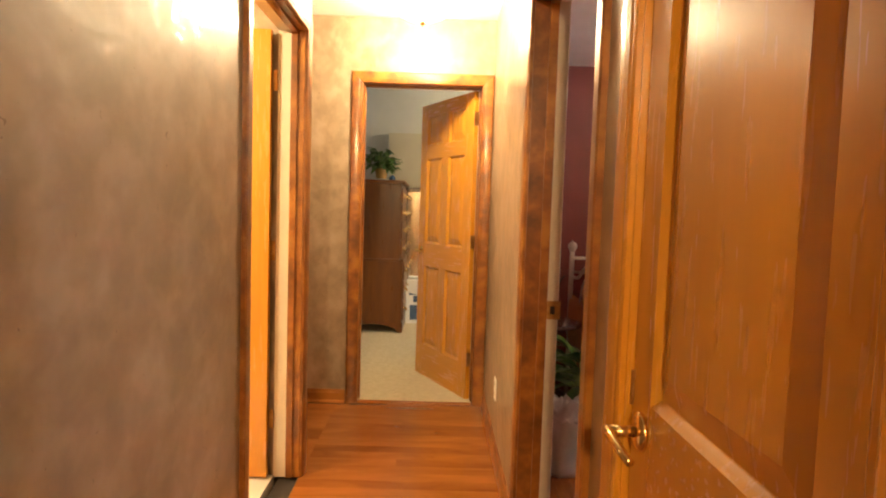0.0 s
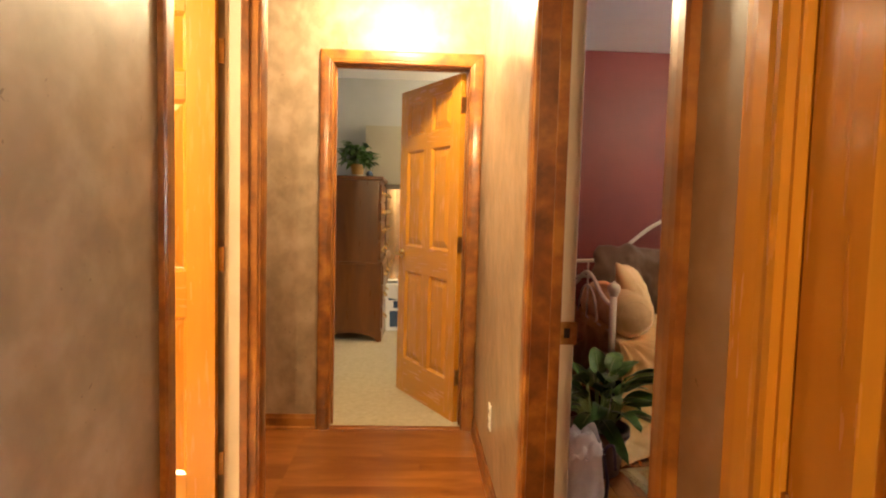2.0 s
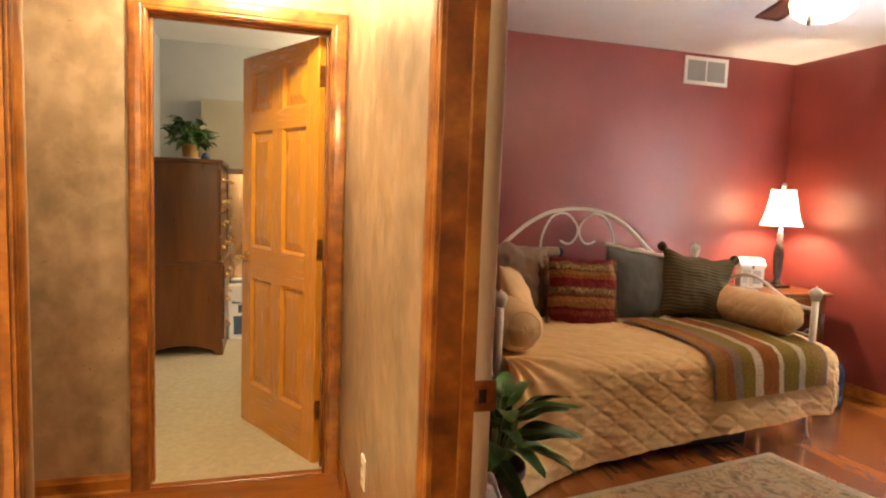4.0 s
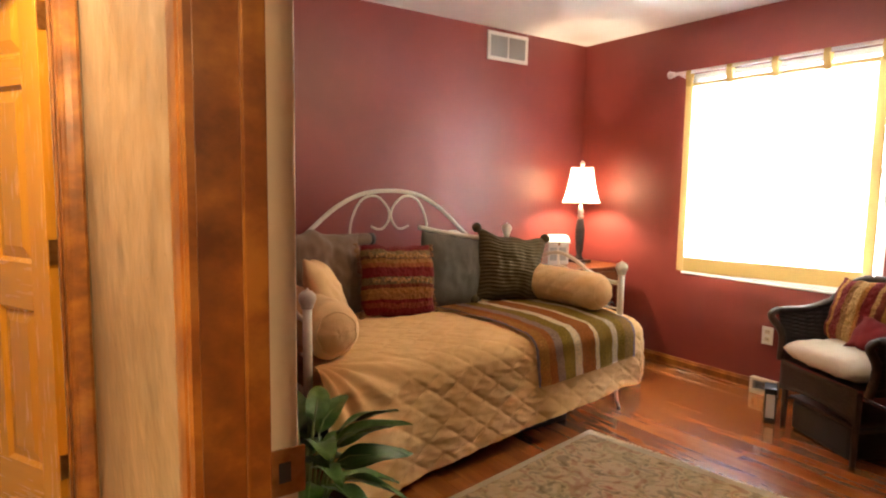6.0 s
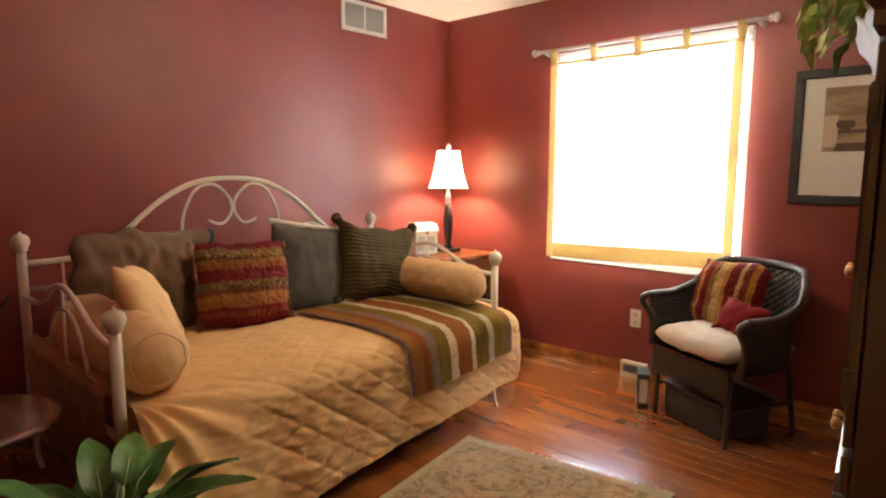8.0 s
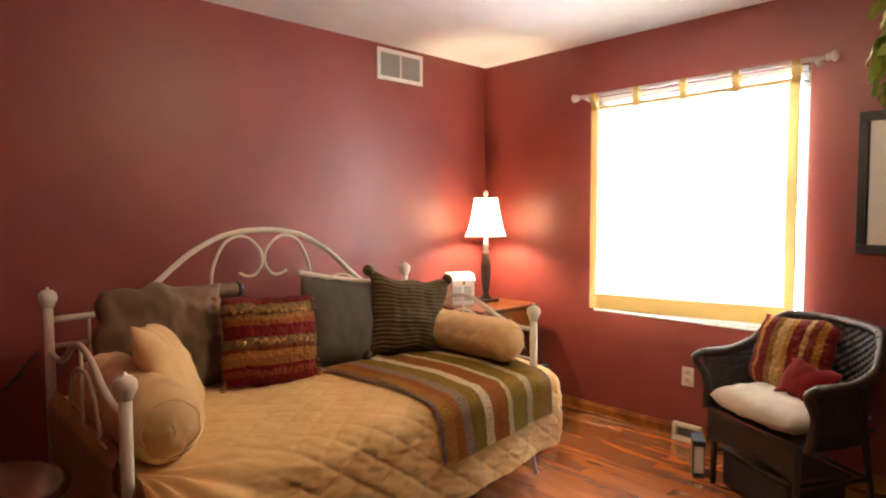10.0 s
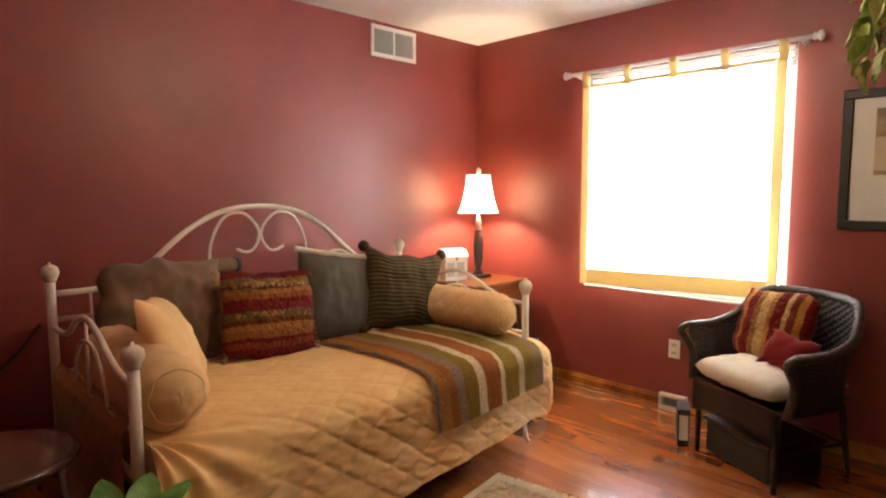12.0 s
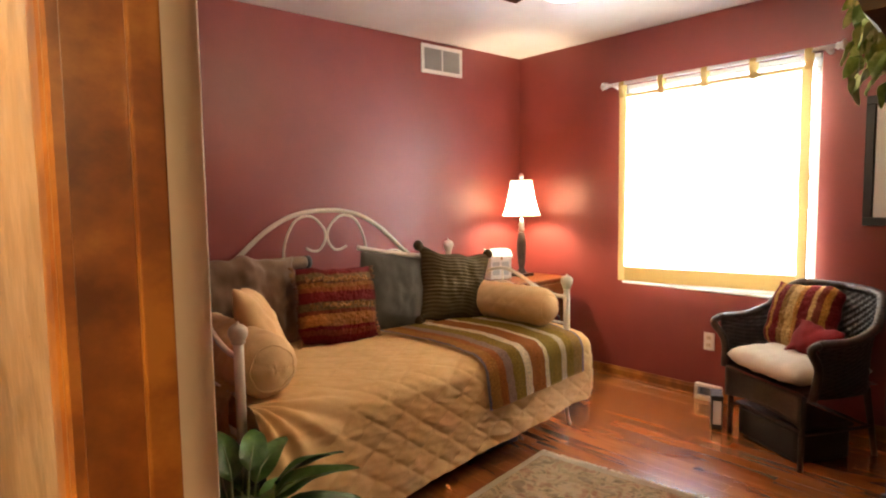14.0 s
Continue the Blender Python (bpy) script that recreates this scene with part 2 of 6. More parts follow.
def box(x0, x1, y0, y1, z0, z1, bevel=0.0, seg=2):
    return finish(add_box(bmesh.new(), x0, x1, y0, y1, z0, z1, bevel, seg))


def add_lathe(bm, profile, n=24, at=(0, 0, 0), cap=True, squash=(1, 1)):
    rings = []
    for r, z in profile:
        rings.append([bm.verts.new((at[0] + squash[0] * r * math.cos(2 * math.pi * k / n), at[1] + squash[1] * r * math.sin(2 * math.pi * k / n), at[2] + z)) for k in range(n)])
    for a, b in zip(rings, rings[1:]):
        for k in range(n):
            bm.faces.new((a[k], a[(k + 1) % n], b[(k + 1) % n], b[k]))
    if cap:
        bm.faces.new(rings[0][::-1])
        bm.faces.new(rings[-1])
    return bm


def lathe(profile, n=24, at=(0, 0, 0), cap=True):
    return finish(add_lathe(bmesh.new(), profile, n, at, cap), True)


def add_tube(bm, pts, r, n=10, cap=True):
    """A round rod through points; r may be one radius or one for each point."""
    pts = [Vector(p) for p in pts]
    rs = r if isinstance(r, (list, tuple)) else [r] * len(pts)
    rings, up = [], None
    for i, p in enumerate(pts):
        d = (pts[min(i + 1, len(pts) - 1)] - pts[max(i - 1, 0)]).normalized()
        if up is None:
            up = d.orthogonal().normalized()
        up = (up - d * up.dot(d)).normalized()
        side = d.cross(up)
        rings.append([bm.verts.new(p + rs[i] * (math.cos(2 * math.pi * k / n) * up + math.sin(2 * math.pi * k / n) * side)) for k in range(n)])
    for a, b in zip(rings, rings[1:]):
        for k in range(n):
            bm.faces.new((a[k], a[(k + 1) % n], b[(k + 1) % n], b[k]))
    if cap:
        bm.faces.new(rings[0][::-1])
        bm.faces.new(rings[-1])
    return bm


def tube(pts, r, n=10):
    return finish(add_tube(bmesh.new(), pts, r, n), True)


def curve_points(ctrl, per=8):
    """A smooth line through control points (Catmull-Rom)."""
    c = [Vector(p) for p in ctrl]
    c = [2 * c[0] - c[1]] + c + [2 * c[-1] - c[-2]]
    out = []
    for i in range(1, len(c) - 2):
        for k in range(per):
            t = k / per
            a, b, d, e = c[i - 1], c[i], c[i + 1], c[i + 2]
            out.append(0.5 * (2 * b + (d - a) * t + (2 * a - 5 * b + 4 * d - e) * t * t + (3 * b - a - 3 * d + e) * t ** 3))
    return out + [c[-2]]


def add_grid(bm, fn, nu, nv, uv=None):
    """A sheet from fn(u, v), u and v from 0 to 1."""
    vs = [[bm.verts.new(fn(i / nu, j / nv)) for j in range(nv + 1)] for i in range(nu + 1)]
    layer = bm.loops.layers.uv.verify() if uv else None
    for i in range(nu):
        for j in range(nv):
            f = bm.faces.new((vs[i][j], vs[i + 1][j], vs[i + 1][j + 1], vs[i][j + 1]))
            f.smooth = True
            if uv:
                for l, (a, b) in zip(f.loops, ((i, j), (i + 1, j), (i + 1, j + 1), (i, j + 1))):
                    l[layer].uv = (a / nu, b / nv)
    return bm


def structure(name, bm, mat, label, category):
    return tagged(part(name, bm, mat), label, category, "", "structure")


# ---------- the setting ----------
HALL_R, RED_W = 0.905, 1.025          # right wall of the hall: hall face, red room face
HALL_L, BATH_E = -0.04, -0.16      # left wall: hall face, bathroom face
END_S, END_N = 4.905, 5.02           # end wall: hall face, bedroom face
DOOR_H = 2.04
R0, R1 = 2.36, 3.315                  # red room opening, along y
L0, L1 = 3.01, 3.80                  # bathroom opening, along y
E0, E1 = 0.083, 0.827                 # bedroom opening, along x
C0, C1 = 1.495, 2.08                 # closet opening, along y
WEST = -0.75                         # recess at the end of the hall
# The hall runs back out of view to hold the added rear fill.
SOUTH = -2.2


def wall_with_opening(name, axis, face_a, face_b, lo, hi, top, openings, mats, label):
    """A wall along one axis between two faces; the openings are (from, to, height). mats: face a, face b, rest."""
    bm = bmesh.new()
    lo_hi = [lo] + [v for o in openings for v in o[:2]] + [hi]
    boxes = [(lo_hi[i], lo_hi[i + 1], 0, top) for i in range(0, len(lo_hi), 2)] + [(a, b, h, top) for a, b, h in openings]
    for a, b, z0, z1 in boxes:
        if axis == "y":
            add_box(bm, min(face_a, face_b), max(face_a, face_b), a, b, z0, z1)
        else:
            add_box(bm, a, b, min(face_a, face_b), max(face_a, face_b), z0, z1)
    bmesh.ops.remove_doubles(bm, verts=bm.verts, dist=1e-5)
    finish(bm)
    k = 0 if axis == "y" else 1
    for f in bm.faces:
        c = f.calc_center_median()
        if abs(f.normal[k]) > 0.9:
            f.material_index = 0 if abs(c[k] - face_a) < 1e-4 else 1
    return structure(name, bm, mats, label, "wall")


wall_with_opening("wall_hall_right", "y", HALL_R, RED_W, SOUTH, 6.24, 2.6, [(C0 - 0.02, C1 + 0.02, DOOR_H + 0.02), (R0 - 0.02, R1 + 0.02, DOOR_H + 0.02)], [FAUX, RED], "hall wall in taupe faux plaster, dark red on the bedroom side")
wall_with_opening("wall_hall_left", "y", HALL_L, BATH_E, SOUTH, L1 + 0.135, 2.6, [(L0 - 0.02, L1 + 0.02, DOOR_H + 0.02)], [FAUX, YELLOW], "hall wall in mottled taupe faux plaster with a doorway")
wall_with_opening("wall_hall_end", "x", END_S, END_N, WEST - 0.12, HALL_R, 2.6, [(E0 - 0.02, E1 + 0.02, DOOR_H + 0.02)], [FAUX, PALE], "end wall of the hall in mottled taupe faux plaster")
structure("wall_recess_south", box(WEST, BATH_E, L1 + 0.015, L1 + 0.135, 0, 2.6), FAUX, "short return wall in taupe faux plaster", "wall")
structure("wall_recess_west", box(WEST - 0.12, WEST, L1 + 0.015, END_S, 0, 2.6), FAUX, "recess wall in taupe faux plaster", "wall")
structure("wall_hall_south", box(HALL_L, HALL_R, SOUTH - 0.12, SOUTH, 0, 2.6), FAUX, "hall wall in taupe faux plaster behind the walk", "wall")
structure("ceiling_hall", box(WEST - 0.1, HALL_R + 0.05, SOUTH - 0.1, END_S + 0.05, CEIL_HALL, CEIL_HALL + 0.1), PLAIN, "white painted hall ceiling", "ceiling")
# red room
RX1, RY0, RY1 = 4.63, 2.2, 6.095
structure("wall_north", box(RED_W, RX1 + 0.14, RY1, RY1 + 0.14, 0, 2.6), RED, "dark red painted bedroom wall behind the daybed", "wall")
structure("wall_south", box(RED_W, RX1 + 0.14, RY0 - 0.14, RY0, 0, 2.6), RED, "dark red painted bedroom wall", "wall")
WY0, WY1, WZ0, WZ1 = 3.850, 5.088, 0.722, 2.114
bm = bmesh.new()
for a, b, z0, z1 in ((RY0, WY0, 0, 2.6), (WY1, RY1, 0, 2.6), (WY0, WY1, 0, WZ0), (WY0, WY1, WZ1, 2.6)):
    add_box(bm, RX1, RX1 + 0.14, a, b, z0, z1)
structure("wall_east", finish(bm), RED, "dark red painted wall with a window", "wall")
structure("ceiling_red_room", box(RED_W - 0.02, RX1 + 0.1, RY0 - 0.1, RY1 + 0.1, CEIL_RED, CEIL_RED + 0.1), PLAIN, "white painted bedroom ceiling", "ceiling")
# bathroom, closet, far bedroom
bm = bmesh.new()
add_box(bm, -2.0, BATH_E, 1.6, 1.72, 0, 2.6)
add_box(bm, -2.12, -2.0, 1.6, L1 + 0.015, 0, 2.6)
add_box(bm, -2.0, WEST, L1 + 0.02, L1 + 0.13, 0, 2.6)
structure("wall_bathroom", finish(bm), YELLOW, "warm yellow lit bathroom walls", "wall")
structure("ceiling_bathroom", box(-2.1, BATH_E - 0.002, 1.6, L1 + 0.1, CEIL_HALL, CEIL_HALL + 0.1), PLAIN, "white bathroom ceiling", "ceiling")
structure("floor_bathroom", box(-2.1, BATH_E, 1.6, L1 + 0.1, -0.1, 0.002), WHITE, "white tiled bathroom floor", "floor")
bm = bmesh.new()
add_box(bm, 1.60, 1.66, C0 - 0.16, 2.055, 0, 2.5)
add_box(bm, RED_W, 1.60, C0 - 0.16, C0 - 0.10, 0, 2.5)
structure("wall_closet", finish(bm), PALE, "plain painted walls of the closet", "wall")
structure("ceiling_closet", box(RED_W, 1.66, C0 - 0.16, 2.055, 2.5, 2.56), PLAIN, "plain closet ceiling", "ceiling")
structure("floor_closet", box(RED_W, 1.60, C0 - 0.10, 2.055, -0.12, 0.0), SHADOWGAP, "dark closet floor", "floor")
BX0, BX1, BY1 = -0.36, 3.0, 8.1
structure("wall_bedroom_west", box(BX0 - 0.12, BX0, END_N, BY1, 0, 2.7), PALE, "pale grey bedroom wall", "wall")
structure("wall_bedroom_north", box(BX0 - 0.12, BX1, BY1, BY1 + 0.12, 0, 2.7), PALE, "pale grey bedroom end wall", "wall")
structure("wall_bedroom_east", box(BX1, BX1 + 0.12, 6.24, BY1, 0, 2.7), PALE, "pale grey bedroom wall", "wall")
structure("wall_bedroom_south", box(RED_W, BX1, 6.24, 6.36, 0, 2.7), PALE, "pale grey bedroom wall", "wall")
structure("wall_projection", box(-0.005, 0.75, BY1 - 0.14, BY1, 0, 2.11), BEIGE, "beige half-height wall projection in the far bedroom", "wall")
structure("ceiling_bedroom", box(BX0 - 0.1, BX1 + 0.1, END_N - 0.05, BY1 + 0.1, 2.62, 2.72), PLAIN, "white bedroom ceiling", "ceiling")
bm = bmesh.new()
add_box(bm, BX0 - 0.1, HALL_R + 0.01, END_S + 0.03, 6.25, -0.1, 0.012)
add_box(bm, BX0 - 0.1, BX1, 6.25, BY1 + 0.1, -0.1, 0.012)
structure("floor_bedroom", finish(bm), CARPET, "beige cut-pile bedroom carpet", "floor")
structure("ground", box(-60, 60, -60, 60, -0.6, -0.5), noisy("lawn", [(0.3, (0.05, 0.09, 0.03)), (0.7, (0.09, 0.13, 0.05))], 4.0), "plain ground outside the house", "ground")


def casing_profile(width, thick):
    """Across the board: from the opening outwards, and its height."""
    return [(0, 0), (0, thick * 0.55), (0.006, thick * 0.75), (0.014, thick * 0.75), (0.02, thick * 0.9), (width * 0.6, thick), (width - 0.008, thick), (width, thick * 0.8), (width, 0)]


def casing(name, parent_m, half, height, width, thick, mats):
    """Moulded door casing round an opening in the local xz plane, facing -y, mitred at the corners."""
    ob = thing(name, parent_m, "stained wood door casing with a moulded profile", "door casing", "door casings", "structure")
    prof = casing_profile(width, thick)
    for side in (-1, 1):
        bm = bmesh.new()
        rings = [[bm.verts.new((side * (half + w), -t, z if z == 0 else height + w)) for w, t in prof] for z in (0, 1)]
        for i in range(len(prof) - 1):
            bm.faces.new((rings[0][i], rings[0][i + 1], rings[1][i + 1], rings[1][i]))
        bm.faces.new(rings[0])
        part("side_board", finish(bm), mats[0], ob)
    bm = bmesh.new()
    rings = [[bm.verts.new((s * (half + w), -t, height + w)) for w, t in prof] for s in (-1, 1)]
    for i in range(len(prof) - 1):
        bm.faces.new((rings[0][i], rings[0][i + 1], rings[1][i + 1], rings[1][i]))
    part("head_board", finish(bm), mats[1], ob)
    return ob


def jamb(name, m, half, height, depth, split, stop_at, stop_w, mats):
    """Jamb lining of an opening; local y runs through the wall from the near face. Beyond split it is painted."""
    ob = thing(name, m, "door jamb, stained on the hall side and cream painted on the room side", "door jamb", "door jambs", "structure")
    t = 0.02
    for a, b, mat, nm in ((0, split, mats[0], "stained_lining"), (split, depth, mats[1], "painted_lining")):
        for s in (-1, 1):
            x0, x1 = sorted((s * half, s * (half + t)))
            part(nm, box(x0, x1, a, b, 0, height + t), mat, ob)
        part(nm, box(-half, half, a, b, height, height + t), mats[2] if mat is mats[0] else mat, ob)
    for s in (-1, 1):
        x0, x1 = sorted((s * half, s * (half - 0.011)))
        part("stop", box(x0, x1, stop_at, stop_at + stop_w, 0, height - 0.011, 0.003), mats[0], ob)
    part("stop", box(-half, half, stop_at, stop_at + stop_w, height - 0.011, height, 0.003), mats[2], ob)
    return ob


def centre(a, b):
    return (a + b) / 2, (b - a) / 2


# openings: local -y faces the hall
c, h = centre(R0, R1)
RM = pose(HALL_R, c, 0, 0, 0, -90)
casing("casing_red_room_hall", RM, h + 0.005, DOOR_H + 0.005, 0.068, 0.018, (TRIM, TRIM_Y))
casing("casing_red_room_inside", pose(RED_W, c, 0, 0, 0, 90), h + 0.005, DOOR_H + 0.005, 0.068, 0.018, (CREAM, CREAM))
red_jamb = jamb("jamb_red_room", RM, h, DOOR_H, RED_W - HALL_R, 0.088, 0.055, 0.033, (TRIM, CREAM, TRIM_Y))
c, h = centre(L0, L1)
LM = pose(HALL_L, c, 0, 0, 0, 90)
casing("casing_bathroom_hall", LM, h + 0.005, DOOR_H + 0.005, 0.068, 0.018, (TRIM, TRIM_Y))
bath_jamb = jamb("jamb_bathroom", LM, h, DOOR_H, HALL_L - BATH_E, 0.062, 0.03, 0.032, (TRIM, CREAM, TRIM_Y))
c, h = centre(E0, E1)
EM = pose(c, END_S, 0)
casing("casing_bedroom_hall", EM, h + 0.005, DOOR_H + 0.005, 0.068, 0.018, (TRIM, TRIM_X))
jamb("jamb_bedroom", EM, h, DOOR_H, END_N - END_S, 0.078, 0.045, 0.033, (TRIM, CREAM, TRIM_X))
c, h = centre(C0, C1)
CM = pose(HALL_R, c, 0, 0, 0, -90)
casing("casing_closet_hall", CM, h + 0.005, DOOR_H + 0.005, 0.068, 0.018, (OAK, OAK_Y))
jamb("jamb_closet", CM, h, DOOR_H, RED_W - HALL_R, 0.12, 0.06, 0.03, (OAK, CREAM, OAK_Y))


def panel_door(name, m, w, h, thick, columns, rows, stile, label, mats):
    """A panelled leaf: local x across from the hinge, y through the leaf, z up. rows: (z0, z1) of each panel."""
    ob = thing(name, m, label, "door", "", "structure")
    cols = []
    cw = (w - stile * (columns + 1)) / columns
    for k in range(columns):
        cols.append((stile + k * (cw + stile), stile + k * (cw + stile) + cw))
    xs = [0] + [v for c in cols for v in c] + [w]
    for k in range(0, len(xs), 2):
        outer = k == 0 or k == len(xs) - 2
        zr = [(0, h)] if outer else [(rows[i][0], rows[i][1]) for i in range(len(rows))]
        for z0, z1 in zr:
            part("stile", box(xs[k], xs[k + 1], 0, thick, z0, z1, 0.0015, 1), mats[0], ob)
    zs = [0] + [v for r in rows for v in r] + [h]
    for k in range(0, len(zs), 2):
        part("rail", box(stile, w - stile, 0, thick, zs[k], zs[k + 1], 0.0015, 1), mats[1], ob)
    for x0, x1 in cols:
        for z0, z1 in rows:
            bm = bmesh.new()
            for side in (0, 1):
                yf = (lambda d: d) if side == 0 else (lambda d: thick - d)
                loops = []
                for inset, depth in ((0, 0.0015), (0.006, 0.007), (0.012, 0.013), (0.014, 0.014), (0.052, 0.005), (0.055, 0.004)):
                    loops.append([bm.verts.new((x, yf(depth), z)) for x, z in ((x0 + inset, z0 + inset), (x1 - inset, z0 + inset), (x1 - inset, z1 - inset), (x0 + inset, z1 - inset))])
                for a, b in zip(loops, loops[1:]):
                    for i in range(4):
                        bm.faces.new((a[i], a[(i + 1) % 4], b[(i + 1) % 4], b[i]))
                bm.faces.new(loops[-1])
            part("panel", finish(bm), mats[0], ob)
    return ob


def lever(parent, x, z, y, out, arm, mat):
    """Lever handle with a round rose on a leaf; out: sign along y, arm: signed length along x."""
    rose = bmesh.new()
    add_tube(rose, [(x, y, z), (x, y + out * 0.006, z), (x, y + out * 0.010, z)], [0.032, 0.032, 0.024], 24)
    hd = part("lever_handle", finish(rose, True), mat, parent, "polished brass lever handle with a round rose")
    part("spindle", tube([(x, y + out * 0.008, z), (x, y + out * 0.055, z)], 0.0095, 14), mat, hd)
    s = 1 if arm > 0 else -1
    pts = curve_points([(x - s * 0.006, y + out * 0.055, z), (x + arm * 0.3, y + out * 0.058, z + 0.002), (x + arm * 0.7, y + out * 0.056, z - 0.004), (x + arm, y + out * 0.05, z - 0.012)])
    part("arm", tube(pts, [0.0095 - 0.003 * i / len(pts) for i in range(len(pts))], 12), mat, hd)


ROWS6 = [(0.235, 0.83), (1.00, 1.62), (1.72, 1.93)]
d = panel_door("door_bedroom", pose(0.817, END_N - 0.012, 0.012, 0, 0, 180 - 62.5), 0.765, 2.02, 0.035, 2, ROWS6, 0.105, "open honey oak six-panel door into the far bedroom", (OAK, OAK_X))
lever(d, 0.70, 0.945, 0.035, 1, -0.10, BRASS)
lever(d, 0.70, 0.945, 0.0, -1, -0.10, BRASS)
for z in (0.22, 1.0, 1.80):
    part("hinge", box(-0.004, 0.002, 0.002, 0.032, z, z + 0.09), AGED, d)
d = panel_door("door_bathroom", pose(BATH_E - 0.022, L1 - 0.004, 0.012, 0, 0, 180), 0.76, 2.02, 0.035, 2, ROWS6, 0.105, "open honey oak six-panel bathroom door", (OAK, OAK_X))
for z in (0.22, 1.0, 1.76):
    part("hinge", box(-0.022, -0.001, -0.006, 0.004, z, z + 0.09, 0.001), AGED, d)
d = panel_door("door_closet", pose(HALL_R + 0.012, C1 - 0.003, 0.012, 0, 0, -90), C1 - C0 - 0.006, 2.02, 0.035, 1, [(0.235, 0.80), (0.955, 1.93)], 0.085, "closed honey oak panelled closet door with a brass lever", (OAK, OAK_Y))
lever(d, 0.05, 0.90, 0.0, -1, 0.10, BRASS)
part("latch_plate", box(-0.004, 0.004, -0.004, 0.03, 0.93, 0.99, 0.001), AGED, d)
# strike plate on the painted part of the far jamb
RH = (R1 - R0) / 2
bm = bmesh.new()
add_box(bm, -RH - 0.001, -RH + 0.0025, 0.086, 0.140, 0.865, 0.935, 0.001, 1)
part("strike_plate", finish(bm), AGED, red_jamb, "small brass strike plate")
# A thin dark plate paints the shade of the latch opening.
part("latch_hole", box(-RH + 0.0025, -RH + 0.0032, 0.100, 0.118, 0.885, 0.915), SHADOWGAP, red_jamb)


def baseboard(name, x0, y0, x1, y1, mat, height=0.085, thick=0.013):
    """A moulded board with a shoe strip, along a line; it stands to the left of the line's direction."""
    d = Vector((x1 - x0, y1 - y0, 0))
    n = Vector((-d.y, d.x, 0)).normalized()
    bm = bmesh.new()
    prof = [(0.018, 0), (0.018, 0.008), (0.013, 0.018), (thick, 0.02), (thick, height * 0.72), (thick * 0.7, height * 0.82), (thick * 0.45, height), (0, height), (0, 0)]
    rings = [[bm.verts.new(Vector((px, py, z)) + n * t) for t, z in prof] for px, py in ((x0, y0), (x1, y1))]
    for i in range(len(prof)):
        k = (i + 1) % len(prof)
        bm.faces.new((rings[0][i], rings[0][k], rings[1][k], rings[1][i]))
    bm.faces.new(rings[0])
    bm.faces.new(rings[1][::-1])
    return structure(name, finish(bm), mat, "stained wood baseboard with a shoe moulding", "baseboard")


baseboard("baseboard", RX1, RY0, RX1, RY1, TRIM_Y, 0.08)
baseboard("baseboard", RX1, RY1, RED_W, RY1, TRIM_X, 0.08)
baseboard("baseboard", RED_W, RY1, RED_W, R1 + 0.078, TRIM_Y, 0.08)
baseboard("baseboard", RED_W, RY0, RX1, RY0, TRIM_X, 0.08)
baseboard("baseboard", HALL_R, R1 + 0.078, HALL_R, END_S, TRIM_Y)
baseboard("baseboard", HALL_R, C1 + 0.078, HALL_R, R0 - 0.078, TRIM_Y)
baseboard("baseboard", HALL_R, SOUTH, HALL_R, C0 - 0.078, TRIM_Y)
baseboard("baseboard", E0 - 0.078, END_S, WEST, END_S, TRIM_X)
baseboard("baseboard", HALL_L, L0 - 0.078, HALL_L, SOUTH, TRIM_Y)
structure("threshold", box(E0, E1, END_S - 0.01, END_S + 0.035, 0.0, 0.010, 0.003), FLOOR_X, "stained wood threshold strip at the bedroom door", "threshold")
bm = bmesh.new()
for x0, x1, y0, y1 in ((HALL_L - 0.1, RED_W, SOUTH - 0.1, END_N), (WEST - 0.1, HALL_L - 0.1, L1 + 0.015, END_N), (RED_W, RX1 + 0.1, RY0 - 0.1, RY1 + 0.1)):
    add_box(bm, x0, x1, y0, y1, -0.12, -0.016)
structure("subfloor", finish(bm), SHADOWGAP, "dark subfloor under the boards", "floor")


# ---------- fabrics and other materials of the things ----------
def cloth(name, stops, rough=0.9, weave=500.0, relief=0.35, sheen=0.25, scale=7.0):
    m = noisy(name, stops, scale, 5.0, rough, None, relief, weave, distance=0.002)
    b = m.node_tree.nodes["Principled BSDF"]
    b.inputs["Sheen Weight"].default_value = sheen * 0.3
    b.inputs["Specular IOR Level"].default_value = 0.25
    return m


